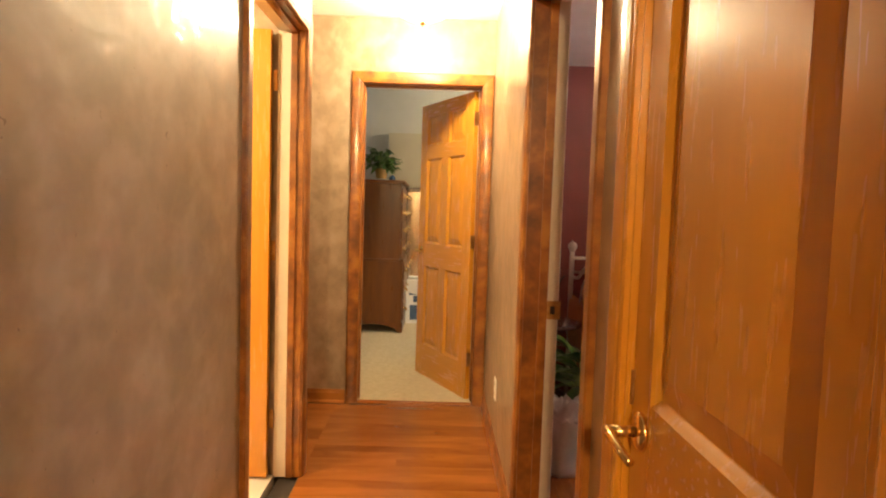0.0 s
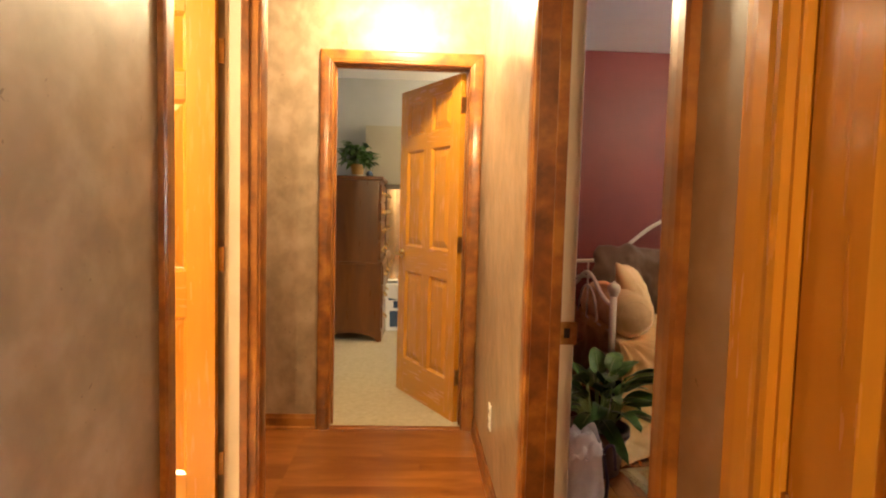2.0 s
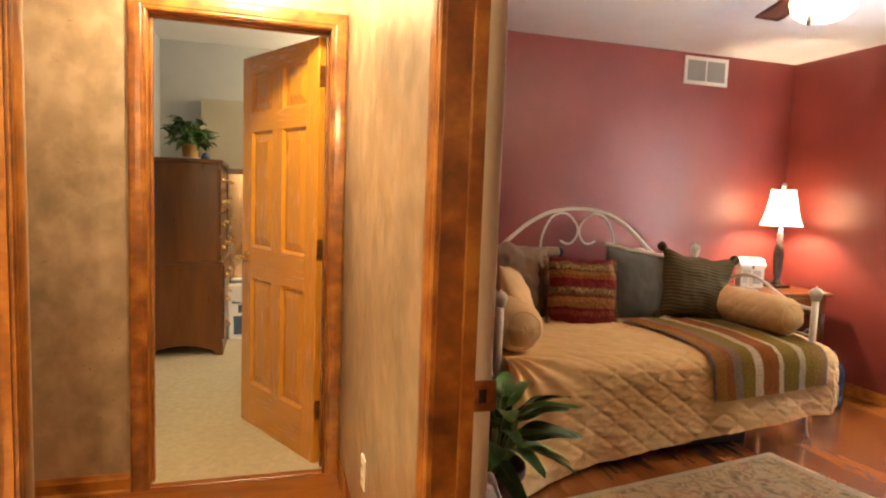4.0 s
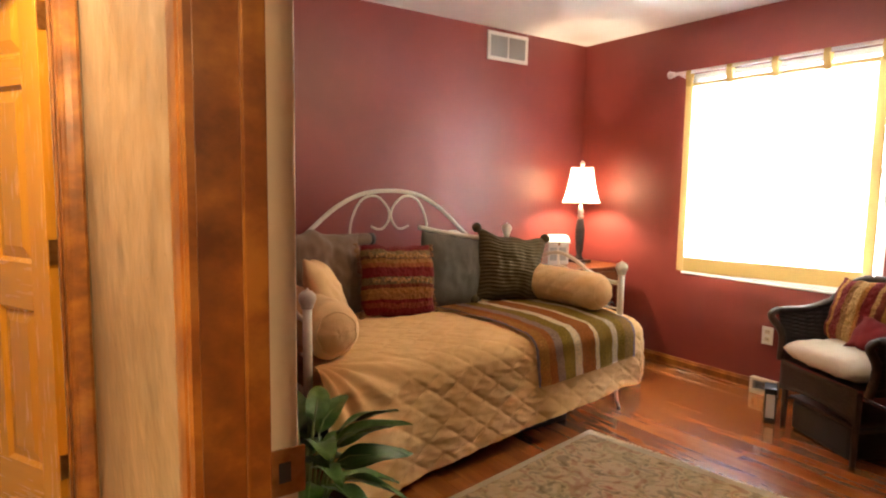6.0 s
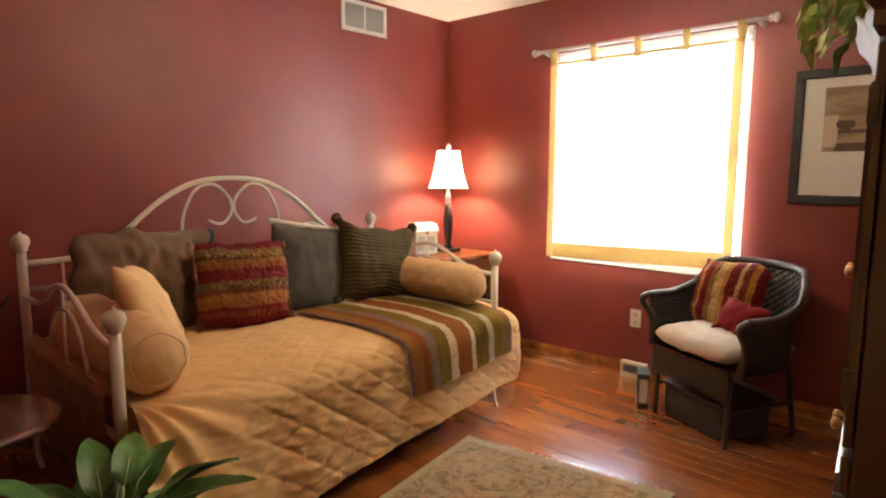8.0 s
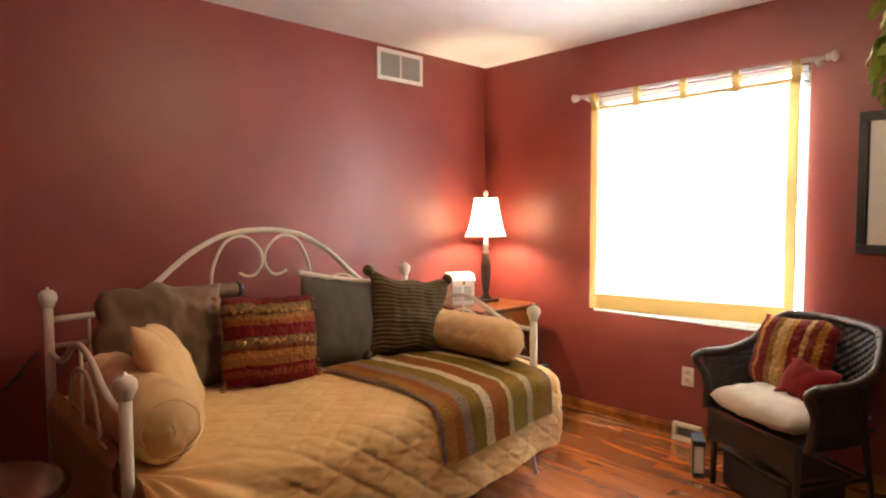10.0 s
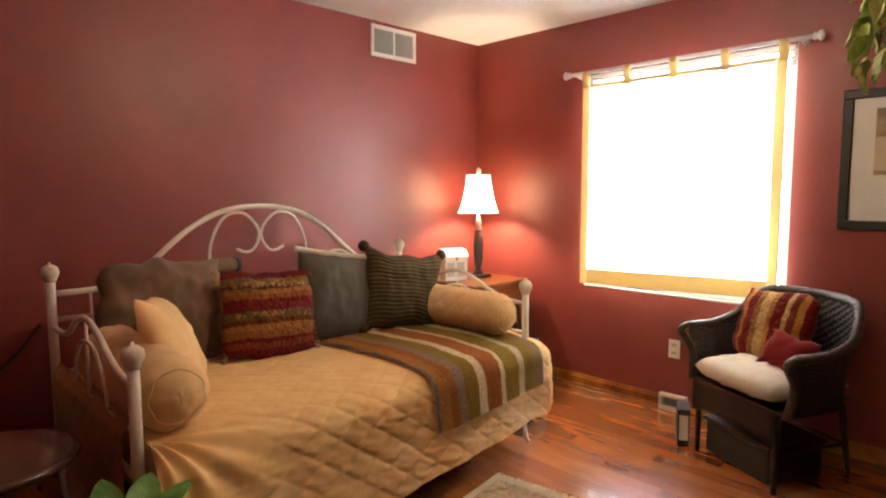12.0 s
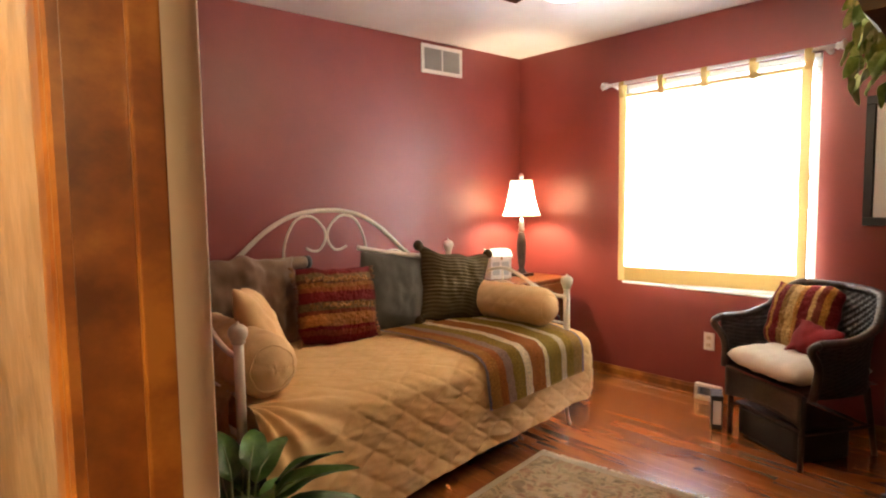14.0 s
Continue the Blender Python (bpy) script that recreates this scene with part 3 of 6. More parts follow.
def striped(name, stops, along, repeat=1.0, wobble=0.03, fuzz=260.0, relief=0.7):
    """Woven stripes along one of the sheet's own directions (0: u, 1: v)."""
    m, nt, b = material(name, 0.92)
    uv = nt.nodes.new("ShaderNodeTexCoord").outputs["UV"]
    sep = nt.nodes.new("ShaderNodeSeparateXYZ")
    nt.links.new(uv, sep.inputs[0])
    n = node(nt, "TexNoise", Scale=22.0, Detail=6.0, Roughness=0.7)
    nt.links.new(uv, n.inputs["Vector"])
    ma = node(nt, "Math")
    ma.operation = "MULTIPLY_ADD"
    ma.inputs[1].default_value = wobble
    nt.links.new(n.outputs["Fac"], ma.inputs[0])
    nt.links.new(sep.outputs[along], ma.inputs[2])
    mu = node(nt, "Math")
    mu.operation = "MULTIPLY"
    mu.inputs[1].default_value = repeat
    nt.links.new(ma.outputs[0], mu.inputs[0])
    fr = node(nt, "Math")
    fr.operation = "FRACT"
    nt.links.new(mu.outputs[0], fr.inputs[0])
    col = ramp(nt, fr.outputs[0], stops, True)
    f = node(nt, "TexNoise", Scale=fuzz, Detail=4.0)
    nt.links.new(coords(nt), f.inputs["Vector"])
    mix = node(nt, "Mix")
    mix.data_type, mix.blend_type = "RGBA", "MULTIPLY"
    mix.inputs[0].default_value = 0.75
    nt.links.new(col, mix.inputs[6])
    nt.links.new(ramp(nt, f.outputs["Fac"], [(0.3, (0.45, 0.42, 0.38)), (0.7, (1.25, 1.2, 1.15))]), mix.inputs[7])
    nt.links.new(mix.outputs[2], b.inputs["Base Color"])
    bump(nt, b, f.outputs["Fac"], relief, 0.006)
    b.inputs["Specular IOR Level"].default_value = 0.15
    return m


TAN = cloth("tan_quilted_cotton", [(0.3, (0.63, 0.380, 0.150)), (0.7, (0.73, 0.465, 0.205))], 0.85, 420.0, 0.25, 0.15)
CREAM_CLOTH = cloth("cream_cotton", [(0.3, (0.66, 0.42, 0.20)), (0.7, (0.76, 0.51, 0.26))], 0.85)
TAUPE = cloth("taupe_velvet", [(0.3, (0.135, 0.078, 0.046)), (0.7, (0.185, 0.112, 0.068))], 0.85, 300.0, 0.5, 0.5)
SLATE = cloth("slate_green_cotton", [(0.3, (0.060, 0.049, 0.035)), (0.7, (0.080, 0.066, 0.048))], 0.85)
SHEEPSKIN = cloth("cream_fleece", [(0.3, (0.62, 0.55, 0.46)), (0.7, (0.76, 0.70, 0.60))], 0.95, 130.0, 1.0, 0.4)
BURG, GOLD, SAND, OLIVE, RUST, IVORY, DENIM = (0.125, 0.008, 0.010), (0.34, 0.15, 0.03), (0.42, 0.26, 0.10), (0.35, 0.225, 0.038), (0.46, 0.155, 0.035), (0.95, 0.80, 0.56), (0.26, 0.21, 0.24)
BURG_STRIPE = striped("burgundy_gold_chenille", [(0.0, BURG), (0.13, (0.17, 0.03, 0.016)), (0.20, BURG), (0.25, (0.20, 0.075, 0.022)), (0.33, (0.26, 0.11, 0.03)), (0.40, (0.13, 0.03, 0.014)), (0.45, (0.13, 0.085, 0.035)), (0.55, BURG), (0.68, (0.22, 0.06, 0.02)), (0.74, (0.24, 0.11, 0.03)), (0.80, (0.10, 0.04, 0.018)), (0.84, (0.17, 0.115, 0.045)), (0.93, BURG)], 1, 1.0, 0.045, 150.0, 0.8)
CHAIR_STRIPE = striped("burgundy_gold_chenille_upright", [(0.0, BURG), (0.12, GOLD), (0.18, BURG), (0.3, (0.2, 0.10, 0.03)), (0.38, SAND), (0.5, GOLD), (0.56, BURG), (0.7, SAND), (0.76, (0.16, 0.03, 0.02)), (0.85, GOLD), (0.93, BURG)], 0, 1.0, 0.06, 150.0, 1.0)
THROW = striped("striped_knit_throw", [(0.0, DENIM), (0.04, (0.52, 0.23, 0.055)), (0.13, RUST), (0.19, (0.42, 0.27, 0.20)), (0.26, OLIVE), (0.37, IVORY), (0.44, RUST), (0.58, IVORY), (0.62, OLIVE), (0.76, (0.75, 0.62, 0.42)), (0.82, OLIVE), (0.90, (0.36, 0.22, 0.07))], 0, 1.0, 0.04, 130.0, 1.0)


def ribbed(name, dark, light, ribs):
    m, nt, b = material(name, 0.92)
    uv = nt.nodes.new("ShaderNodeTexCoord").outputs["UV"]
    mp = nt.nodes.new("ShaderNodeMapping")
    mp.inputs["Scale"].default_value = (1, ribs, 1)
    nt.links.new(uv, mp.inputs[0])
    w = node(nt, "TexWave", Scale=1.0, Distortion=0.4, Detail=2.0)
    w.bands_direction = "Y"
    nt.links.new(mp.outputs[0], w.inputs["Vector"])
    nt.links.new(ramp(nt, w.outputs["Fac"], [(0.2, dark), (0.8, light)]), b.inputs["Base Color"])
    bump(nt, b, w.outputs["Fac"], 0.45, 0.008)
    b.inputs["Specular IOR Level"].default_value = 0.2
    return m


RIBKNIT = ribbed("dark_brown_rib_knit", (0.050, 0.033, 0.013), (0.074, 0.050, 0.020), 6.0)


def fabric_shade(name, colour, through):
    """Thin woven fabric that lets light through."""
    m = bpy.data.materials.new(name)
    m.use_nodes = True
    nt = m.node_tree
    nt.nodes.remove(nt.nodes["Principled BSDF"])
    f = node(nt, "TexNoise", Scale=240.0, Detail=4.0)
    big = node(nt, "TexNoise", Scale=9.0, Detail=4.0)
    v = coords(nt)
    nt.links.new(v, f.inputs["Vector"])
    nt.links.new(v, big.inputs["Vector"])
    d, t, mix = node(nt, "BsdfDiffuse"), node(nt, "BsdfTranslucent"), node(nt, "MixShader")
    nt.links.new(ramp(nt, f.outputs["Fac"], [(0.3, [c * 0.8 for c in colour]), (0.7, colour)]), d.inputs["Color"])
    nt.links.new(ramp(nt, big.outputs["Fac"], [(0.35, [c * 0.88 for c in colour]), (0.65, colour)]), t.inputs["Color"])
    bp = node(nt, "Bump", Strength=0.4, Distance=0.002)
    nt.links.new(f.outputs["Fac"], bp.inputs["Height"])
    nt.links.new(bp.outputs[0], d.inputs["Normal"])
    mix.inputs[0].default_value = through
    nt.links.new(d.outputs[0], mix.inputs[1])
    nt.links.new(t.outputs[0], mix.inputs[2])
    nt.links.new(mix.outputs[0], nt.nodes["Material Output"].inputs[0])
    return m


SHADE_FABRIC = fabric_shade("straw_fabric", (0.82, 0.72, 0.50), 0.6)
# Hems are the same cloth; weaker light through them is put into deeper colours.
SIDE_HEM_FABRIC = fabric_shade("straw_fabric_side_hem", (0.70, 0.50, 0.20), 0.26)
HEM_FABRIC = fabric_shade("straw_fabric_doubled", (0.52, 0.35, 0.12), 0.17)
LAMP_FABRIC = fabric_shade("ivory_lamp_fabric", (0.86, 0.78, 0.66), 0.55)


def clear_glass(name, tint=(1, 1, 1), rough=0.0):
    m, nt, b = material(name, rough)
    b.inputs["Base Color"].default_value = (*tint, 1)
    b.inputs["Transmission Weight"].default_value = 1.0
    b.inputs["IOR"].default_value = 1.45
    return m


GLASS = clear_glass("window_glass")
BLUE_GLASS = noisy("blue_bottle_plastic", [(0.3, (0.03, 0.06, 0.12)), (0.7, (0.06, 0.11, 0.20))], 10.0, 4.0, 0.2, 0.3, 0.1)
MIRROR = noisy("mirror_silver", [(0.3, (0.80, 0.82, 0.82)), (0.7, (0.86, 0.88, 0.88))], 3.0, 2.0, 0.03, 0.05, 0.0, metal=1.0)
LEAF = noisy("glossy_leaf", [(0.3, (0.026, 0.080, 0.012)), (0.55, (0.050, 0.135, 0.022)), (0.75, (0.11, 0.22, 0.05))], 16.0, 4.0, 0.28, 0.38, 0.3, 60.0, island=0.3)
RIB = noisy("leaf_midrib", [(0.3, (0.20, 0.29, 0.10)), (0.7, (0.28, 0.37, 0.15))], 20.0, 3.0, 0.4)
IVY = noisy("variegated_ivy_leaf", [(0.35, (0.18, 0.32, 0.06)), (0.5, (0.36, 0.50, 0.13)), (0.62, (0.68, 0.74, 0.34))], 24.0, 4.0, 0.4, 0.5, 0.2, island=0.3)
TERRA = noisy("brown_glazed_pot", [(0.3, (0.07, 0.025, 0.014)), (0.7, (0.12, 0.045, 0.022))], 9.0, 4.0, 0.35, 0.5, 0.1)
SOIL = noisy("potting_soil", [(0.3, (0.02, 0.013, 0.008)), (0.7, (0.05, 0.034, 0.02))], 50.0, 5.0, 0.95, None, 1.0, 90.0, distance=0.02)
BAGPAPER = noisy("white_crumpled_paper", [(0.3, (0.66, 0.62, 0.62)), (0.7, (0.78, 0.74, 0.74))], 14.0, 4.0, 0.6, None, 0.5, 40.0)
GOLDPOT = noisy("mustard_pot", [(0.3, (0.34, 0.20, 0.05)), (0.7, (0.44, 0.27, 0.08))], 10.0, 4.0, 0.4)
IRON = noisy("dark_turned_metal", [(0.3, (0.03, 0.022, 0.018)), (0.7, (0.07, 0.05, 0.04))], 18.0, 4.0, 0.3, 0.4, 0.1, metal=0.6)
BRUSHED = noisy("pale_brushed_metal", [(0.3, (0.62, 0.60, 0.57)), (0.7, (0.72, 0.70, 0.66))], 40.0, 3.0, 0.3, 0.4, 0.05, metal=0.9)


def wicker():
    m, nt, b = material("dark_brown_wicker", 0.5)
    uv = nt.nodes.new("ShaderNodeTexCoord").outputs["UV"]
    mp = nt.nodes.new("ShaderNodeMapping")
    mp.inputs["Scale"].default_value = (44, 34, 1)
    nt.links.new(uv, mp.inputs[0])
    ch = node(nt, "TexBrick", Scale=1.0, Mortar_Size=0.09, Mortar_Smooth=0.9)
    ch.inputs["Color1"].default_value, ch.inputs["Color2"].default_value, ch.inputs["Mortar"].default_value = (0.105, 0.070, 0.05, 1), (0.065, 0.042, 0.03, 1), (0.008, 0.005, 0.004, 1)
    ch.inputs["Brick Width"].default_value, ch.inputs["Row Height"].default_value = 2.0, 1.0
    nt.links.new(mp.outputs[0], ch.inputs["Vector"])
    nt.links.new(ch.outputs["Color"], b.inputs["Base Color"])
    bump(nt, b, ch.outputs["Fac"], -1.0, 0.012)
    b.inputs["Coat Weight"].default_value = 0.2
    return m


WICKER = wicker()
WICKER_WOVEN = noisy("dark_brown_wicker_strands", [(0.3, (0.030, 0.019, 0.014)), (0.7, (0.075, 0.050, 0.038))], 30.0, 4.0, 0.38, 0.5, 0.2, 200.0, coat=0.2)
CANE = noisy("dark_cane", [(0.3, (0.025, 0.014, 0.01)), (0.7, (0.06, 0.035, 0.022))], 25.0, 4.0, 0.4, 0.5, 0.3)


def rug_pattern():
    """Worn floral field in sage, rose and sand on beige."""
    m, nt, b = material("woven_rug_field", 0.95)
    v = coords(nt)
    warp = node(nt, "TexNoise", Scale=9.0, Detail=3.0)
    nt.links.new(v, warp.inputs["Vector"])
    add = node(nt, "VectorMath")
    sc = node(nt, "VectorMath")
    sc.operation = "SCALE"
    sc.inputs["Scale"].default_value = 0.10
    nt.links.new(warp.outputs["Color"], sc.inputs[0])
    nt.links.new(v, add.inputs[0])
    nt.links.new(sc.outputs[0], add.inputs[1])
    vo = node(nt, "TexVoronoi", Scale=8.0)
    nt.links.new(add.outputs[0], vo.inputs["Vector"])
    n2 = node(nt, "TexNoise", Scale=11.0, Detail=4.0, Distortion=1.6)
    nt.links.new(v, n2.inputs["Vector"])
    a = ramp(nt, vo.outputs["Distance"], [(0.04, (0.46, 0.20, 0.11)), (0.16, (0.64, 0.45, 0.24)), (0.36, (0.70, 0.52, 0.30)), (0.52, (0.36, 0.25, 0.11)), (0.64, (0.66, 0.47, 0.26))])
    c = ramp(nt, n2.outputs["Fac"], [(0.40, (0.20, 0.12, 0.045)), (0.46, (0.70, 0.50, 0.26)), (0.56, (0.68, 0.47, 0.24)), (0.61, (0.46, 0.17, 0.08))])
    mix = node(nt, "Mix")
    mix.data_type = "RGBA"
    mix.inputs[0].default_value = 0.5
    nt.links.new(a, mix.inputs[6])
    nt.links.new(c, mix.inputs[7])
    nt.links.new(mix.outputs[2], b.inputs["Base Color"])
    f = node(nt, "TexNoise", Scale=420.0, Detail=3.0)
    nt.links.new(v, f.inputs["Vector"])
    bump(nt, b, f.outputs["Fac"], 0.8, 0.004)
    return m


RUG = rug_pattern()
FRINGE = cloth("cream_rug_border", [(0.3, (0.58, 0.45, 0.26)), (0.7, (0.68, 0.55, 0.35))], 0.95, 260.0, 0.8)


# ---------- lamps of the place ----------
def ceiling_lamp(m, label, glow):
    ob = thing("ceiling_lamp", m, label, "ceiling lamp", "flush ceiling lamps")
    part("mounting_pan", lathe([(0.0, 0.0), (0.15, 0.0), (0.15, -0.02), (0.13, -0.032), (0.0, -0.032)][1:4], 32), BRUSHED, ob)
    part("glass_bowl", lathe([(0.135, -0.03), (0.16, -0.06), (0.155, -0.10), (0.12, -0.14), (0.06, -0.165), (0.012, -0.172)], 32, cap=False), glow, ob, "lit white glass bowl")
    part("finial", lathe([(0.012, -0.168), (0.016, -0.178), (0.010, -0.19), (0.004, -0.198)], 14), AGED, ob)
    return ob


HALL_GLOW = glowing("lit_opal_glass", (1.0, 0.78, 0.48), 9.0)
lamp_one = ceiling_lamp(pose(0.456, 4.40, CEIL_HALL), "lit flush ceiling lamp with a white glass bowl", HALL_GLOW)
for ob in lamp_one.children:
    if ob.name.startswith("glass_bowl"):
        ob.visible_shadow = False
# Unseen fixtures: one added for the rear hall fill, one for the bathroom light.
for x, y, z in ((0.42, -1.45, CEIL_HALL), (-1.2, 2.75, CEIL_HALL)):
    copy_thing(lamp_one, pose(x, y, z))


def ceiling_fan():
    ob = thing("ceiling_fan", pose(2.83, 4.22, CEIL_RED - 0.02), "white ceiling fan with wooden blades and a lit bowl", "ceiling fan")
    part("canopy", lathe([(0.075, 0.02), (0.075, 0.005), (0.04, -0.03), (0.014, -0.035)], 24), WHITE, ob)
    part("downrod", lathe([(0.012, -0.03), (0.012, -0.10)], 12), WHITE, ob)
    part("motor_housing", lathe([(0.05, -0.09), (0.11, -0.10), (0.12, -0.13), (0.11, -0.165), (0.06, -0.18)], 28), WHITE, ob)
    for k in range(5):
        a = radians(72 * k + 68)
        bm = bmesh.new()
        add_grid(bm, lambda u, v: (0.17 + 0.42 * u, (v - 0.5) * (0.095 + 0.045 * u) * (1 if u < 0.97 else 0.85), -0.15 + (v - 0.5) * 0.018), 8, 4)
        bmesh.ops.solidify(bm, geom=bm.faces[:], thickness=0.006)
        bl = part("blade", finish(bm), CHERRY, ob)
        bl.matrix_local = Matrix.Rotation(a, 4, "Z")
        arm = part("blade_arm", box(0.09, 0.22, -0.014, 0.014, -0.152, -0.146, 0.002), WHITE, ob)
        arm.matrix_local = Matrix.Rotation(a, 4, "Z")
    bowl = part("glass_bowl", lathe([(0.06, -0.18), (0.122, -0.20), (0.128, -0.245), (0.118, -0.285), (0.085, -0.312), (0.04, -0.324), (0.004, -0.326)], 32, cap=False), glowing("lit_fan_glass", (1.0, 0.80, 0.55), 9.0), ob, "lit white glass bowl")
    bowl.visible_shadow = False
    part("pull_chain", tube([(-0.066, -0.02, -0.18), (-0.10, -0.03, -0.20), (-0.10, -0.03, -0.33)], 0.0015, 6), WHITE, ob)
    part("chain_pull", lathe([(0.003, -0.318), (0.008, -0.325), (0.011, -0.345), (0.010, -0.358), (0.003, -0.363)], 12, (-0.10, -0.03, 0)), WHITE, ob)
    return ob


ceiling_fan()


# ---------- daybed and bedding ----------
BX, BY, BZ = (1.65, 3.592), (4.80, 5.835), (0.88, 1.04)


def daybed():
    ob = thing("daybed", pose(0, 0, 0), "cream enamelled metal daybed with a scrolled arched back", "daybed")
    for x in BX:
        for y, top in zip(BY, BZ):
            p = part("post", tube([(x, y, 0.30), (x, y, top - 0.06)], 0.019, 16), ENAMEL, ob)
            part("leg", tube(curve_points([(x, y, 0.31), (x, y, 0.12), (x + 0.004, y - 0.008, 0.04), (x + 0.01, y - 0.02, 0.0)]), [0.014] * 9 + [0.011] * 16, 12), ENAMEL, ob)
            part("ball_finial", lathe([(0.019, top - 0.075), (0.026, top - 0.07), (0.024, top - 0.062), (0.032, top - 0.05), (0.036, top - 0.035), (0.033, top - 0.016), (0.02, top - 0.003), (0.007, top), (0.006, top + 0.008), (0.002, top + 0.011)], 20, (x, y, 0)), ENAMEL, p)
    xc, y = 2.62, BY[1]
    half = [(0, 1.272), (0.11, 1.266), (0.23, 1.24), (0.36, 1.175), (0.46, 1.10), (0.57, 1.005), (0.66, 0.945), (0.78, 0.918), (0.95, 0.912)]
    arch = [(xc - dx, y, z) for dx, z in half[::-1]] + [(xc + dx, y, z) for dx, z in half[1:]]
    part("arched_top_rail", tube(curve_points(arch, 6), 0.0135, 12), ENAMEL, ob)
    part("middle_rail", tube([(BX[0], y, 0.80), (BX[1], y, 0.80)], 0.010, 10), ENAMEL, ob)
    part("lower_rail", tube([(BX[0], y, 0.45), (BX[1], y, 0.45)], 0.012, 10), ENAMEL, ob)
    for s in (-1, 1):
        sc = [(0.27, 0.80), (0.28, 0.978), (0.265, 1.10), (0.20, 1.215), (0.10, 1.238), (0.02, 1.17), (0.008, 1.10), (0.045, 1.042), (0.09, 1.033), (0.135, 1.052)]
        part("scroll", tube(curve_points([(xc + s * dx, y - 0.004, z) for dx, z in sc], 6), 0.0075, 10), ENAMEL, ob)
        sm = [(0.66, 0.80), (0.63, 0.92), (0.52, 1.0), (0.40, 0.985), (0.33, 0.90), (0.31, 0.80)]
        part("small_arc", tube(curve_points([(xc + s * dx, y - 0.004, z) for dx, z in sm], 6), 0.0065, 10), ENAMEL, ob)
        part("upright_rod", tube([(xc + s * 0.82, y, 0.45), (xc + s * 0.82, y, 0.915)], 0.0065, 8), ENAMEL, ob)
    for x in BX:
        arm = [(4.79, 0.755), (4.90, 0.757), (5.03, 0.79), (5.17, 0.855), (5.30, 0.885), (5.43, 0.862), (5.55, 0.80), (5.66, 0.772), (5.83, 0.77)]
        part("side_arm", tube(curve_points([(x, b, z) for b, z in arm], 6), 0.0115, 12), ENAMEL, ob)
        loop = [(5.08, 0.46), (5.10, 0.66), (5.20, 0.775), (5.31, 0.80), (5.42, 0.765), (5.50, 0.64), (5.52, 0.46)]
        part("side_loop", tube(curve_points([(x, b, z) for b, z in loop], 6), 0.0075, 10), ENAMEL, ob)
        part("side_rod", tube([(x, 5.31, 0.45), (x, 5.31, 0.88)], 0.0065, 8), ENAMEL, ob)
        part("side_rail", tube([(x, BY[0], 0.45), (x, BY[1], 0.45)], 0.012, 10), ENAMEL, ob)
        part("side_rail", tube([(x, BY[0], 0.60), (x, BY[1], 0.60)], 0.007, 10), ENAMEL, ob)
    part("spring_frame", box(BX[0] + 0.02, BX[1] - 0.02, BY[0] + 0.03, BY[1] - 0.03, 0.29, 0.32, 0.005), IRON, ob)
    return ob


daybed()
part_m = box(1.68, 3.54, 4.80, 5.80, 0.32, 0.555, 0.05, 3)
tagged(part("mattress", part_m, CREAM_CLOTH), "cream mattress under the tan coverlet", "mattress")
tagged(part("under_bed_box", box(1.9, 3.2, 4.82, 5.5, 0.0, 0.155, 0.01), BLACK), "low black storage box under the daybed", "storage box")

TOPZ, FRONT_Y, RIGHT_X = 0.582, 4.775, 3.615


def bed_surface(a, b, lift=0.0):
    """Where cloth lies on the bed: a runs along x, b along y; past the front and the right edge it hangs."""
    da, db = max(0.0, a - RIGHT_X), max(0.0, FRONT_Y - b)
    r = math.hypot(da, db)
    x, y = min(a, RIGHT_X), max(b, FRONT_Y)
    sag = max(0.0, (FRONT_Y + 0.30 - y) / 0.30) ** 2
    z = TOPZ + 0.006 * math.sin(2.2 * a + 1.0) * math.sin(3.1 * b) - 0.028 * sag + lift
    if r > 0:
        bend = 0.10
        out = bend * math.sin(min(r / bend, math.pi / 2)) + 0.05 * max(0, r - 0.15) + lift
        drop = bend * (1 - math.cos(min(r / bend, math.pi / 2))) + max(0.0, r - bend * math.pi / 2)
        ease = max(0.0, min(1.0, (r - 0.10) / 0.30))
        fold = (0.007 * math.sin(7.0 * a + 4.0 * b) + 0.004 * math.sin(19.0 * a + 2.0)) * ease
        left = max(0.0, min(1.0, (2.25 - a) / 0.6))
        out += fold + left * left * 0.28 * min(1.0, r / 0.5)
        x += out * da / r - left * left * 0.10 * min(1.0, r / 0.45)
        y -= out * db / r
        z -= drop
    return Vector((x, y, z))


def quilting(a, b):
    """Relief of the diamond stitching: 0 on the seams, 1 in the middle of a diamond."""
    w = 0.10 * noise.noise(Vector((a * 4, b * 4, 0)))
    s, t = (a * 0.75 + b) / 0.062 + w, (a * 0.75 - b) / 0.062 - w
    d = min(abs(math.sin(math.pi * s / 2)), abs(math.sin(math.pi * t / 2)))
    return 1 - math.exp(-(d / 0.32) ** 1.4)


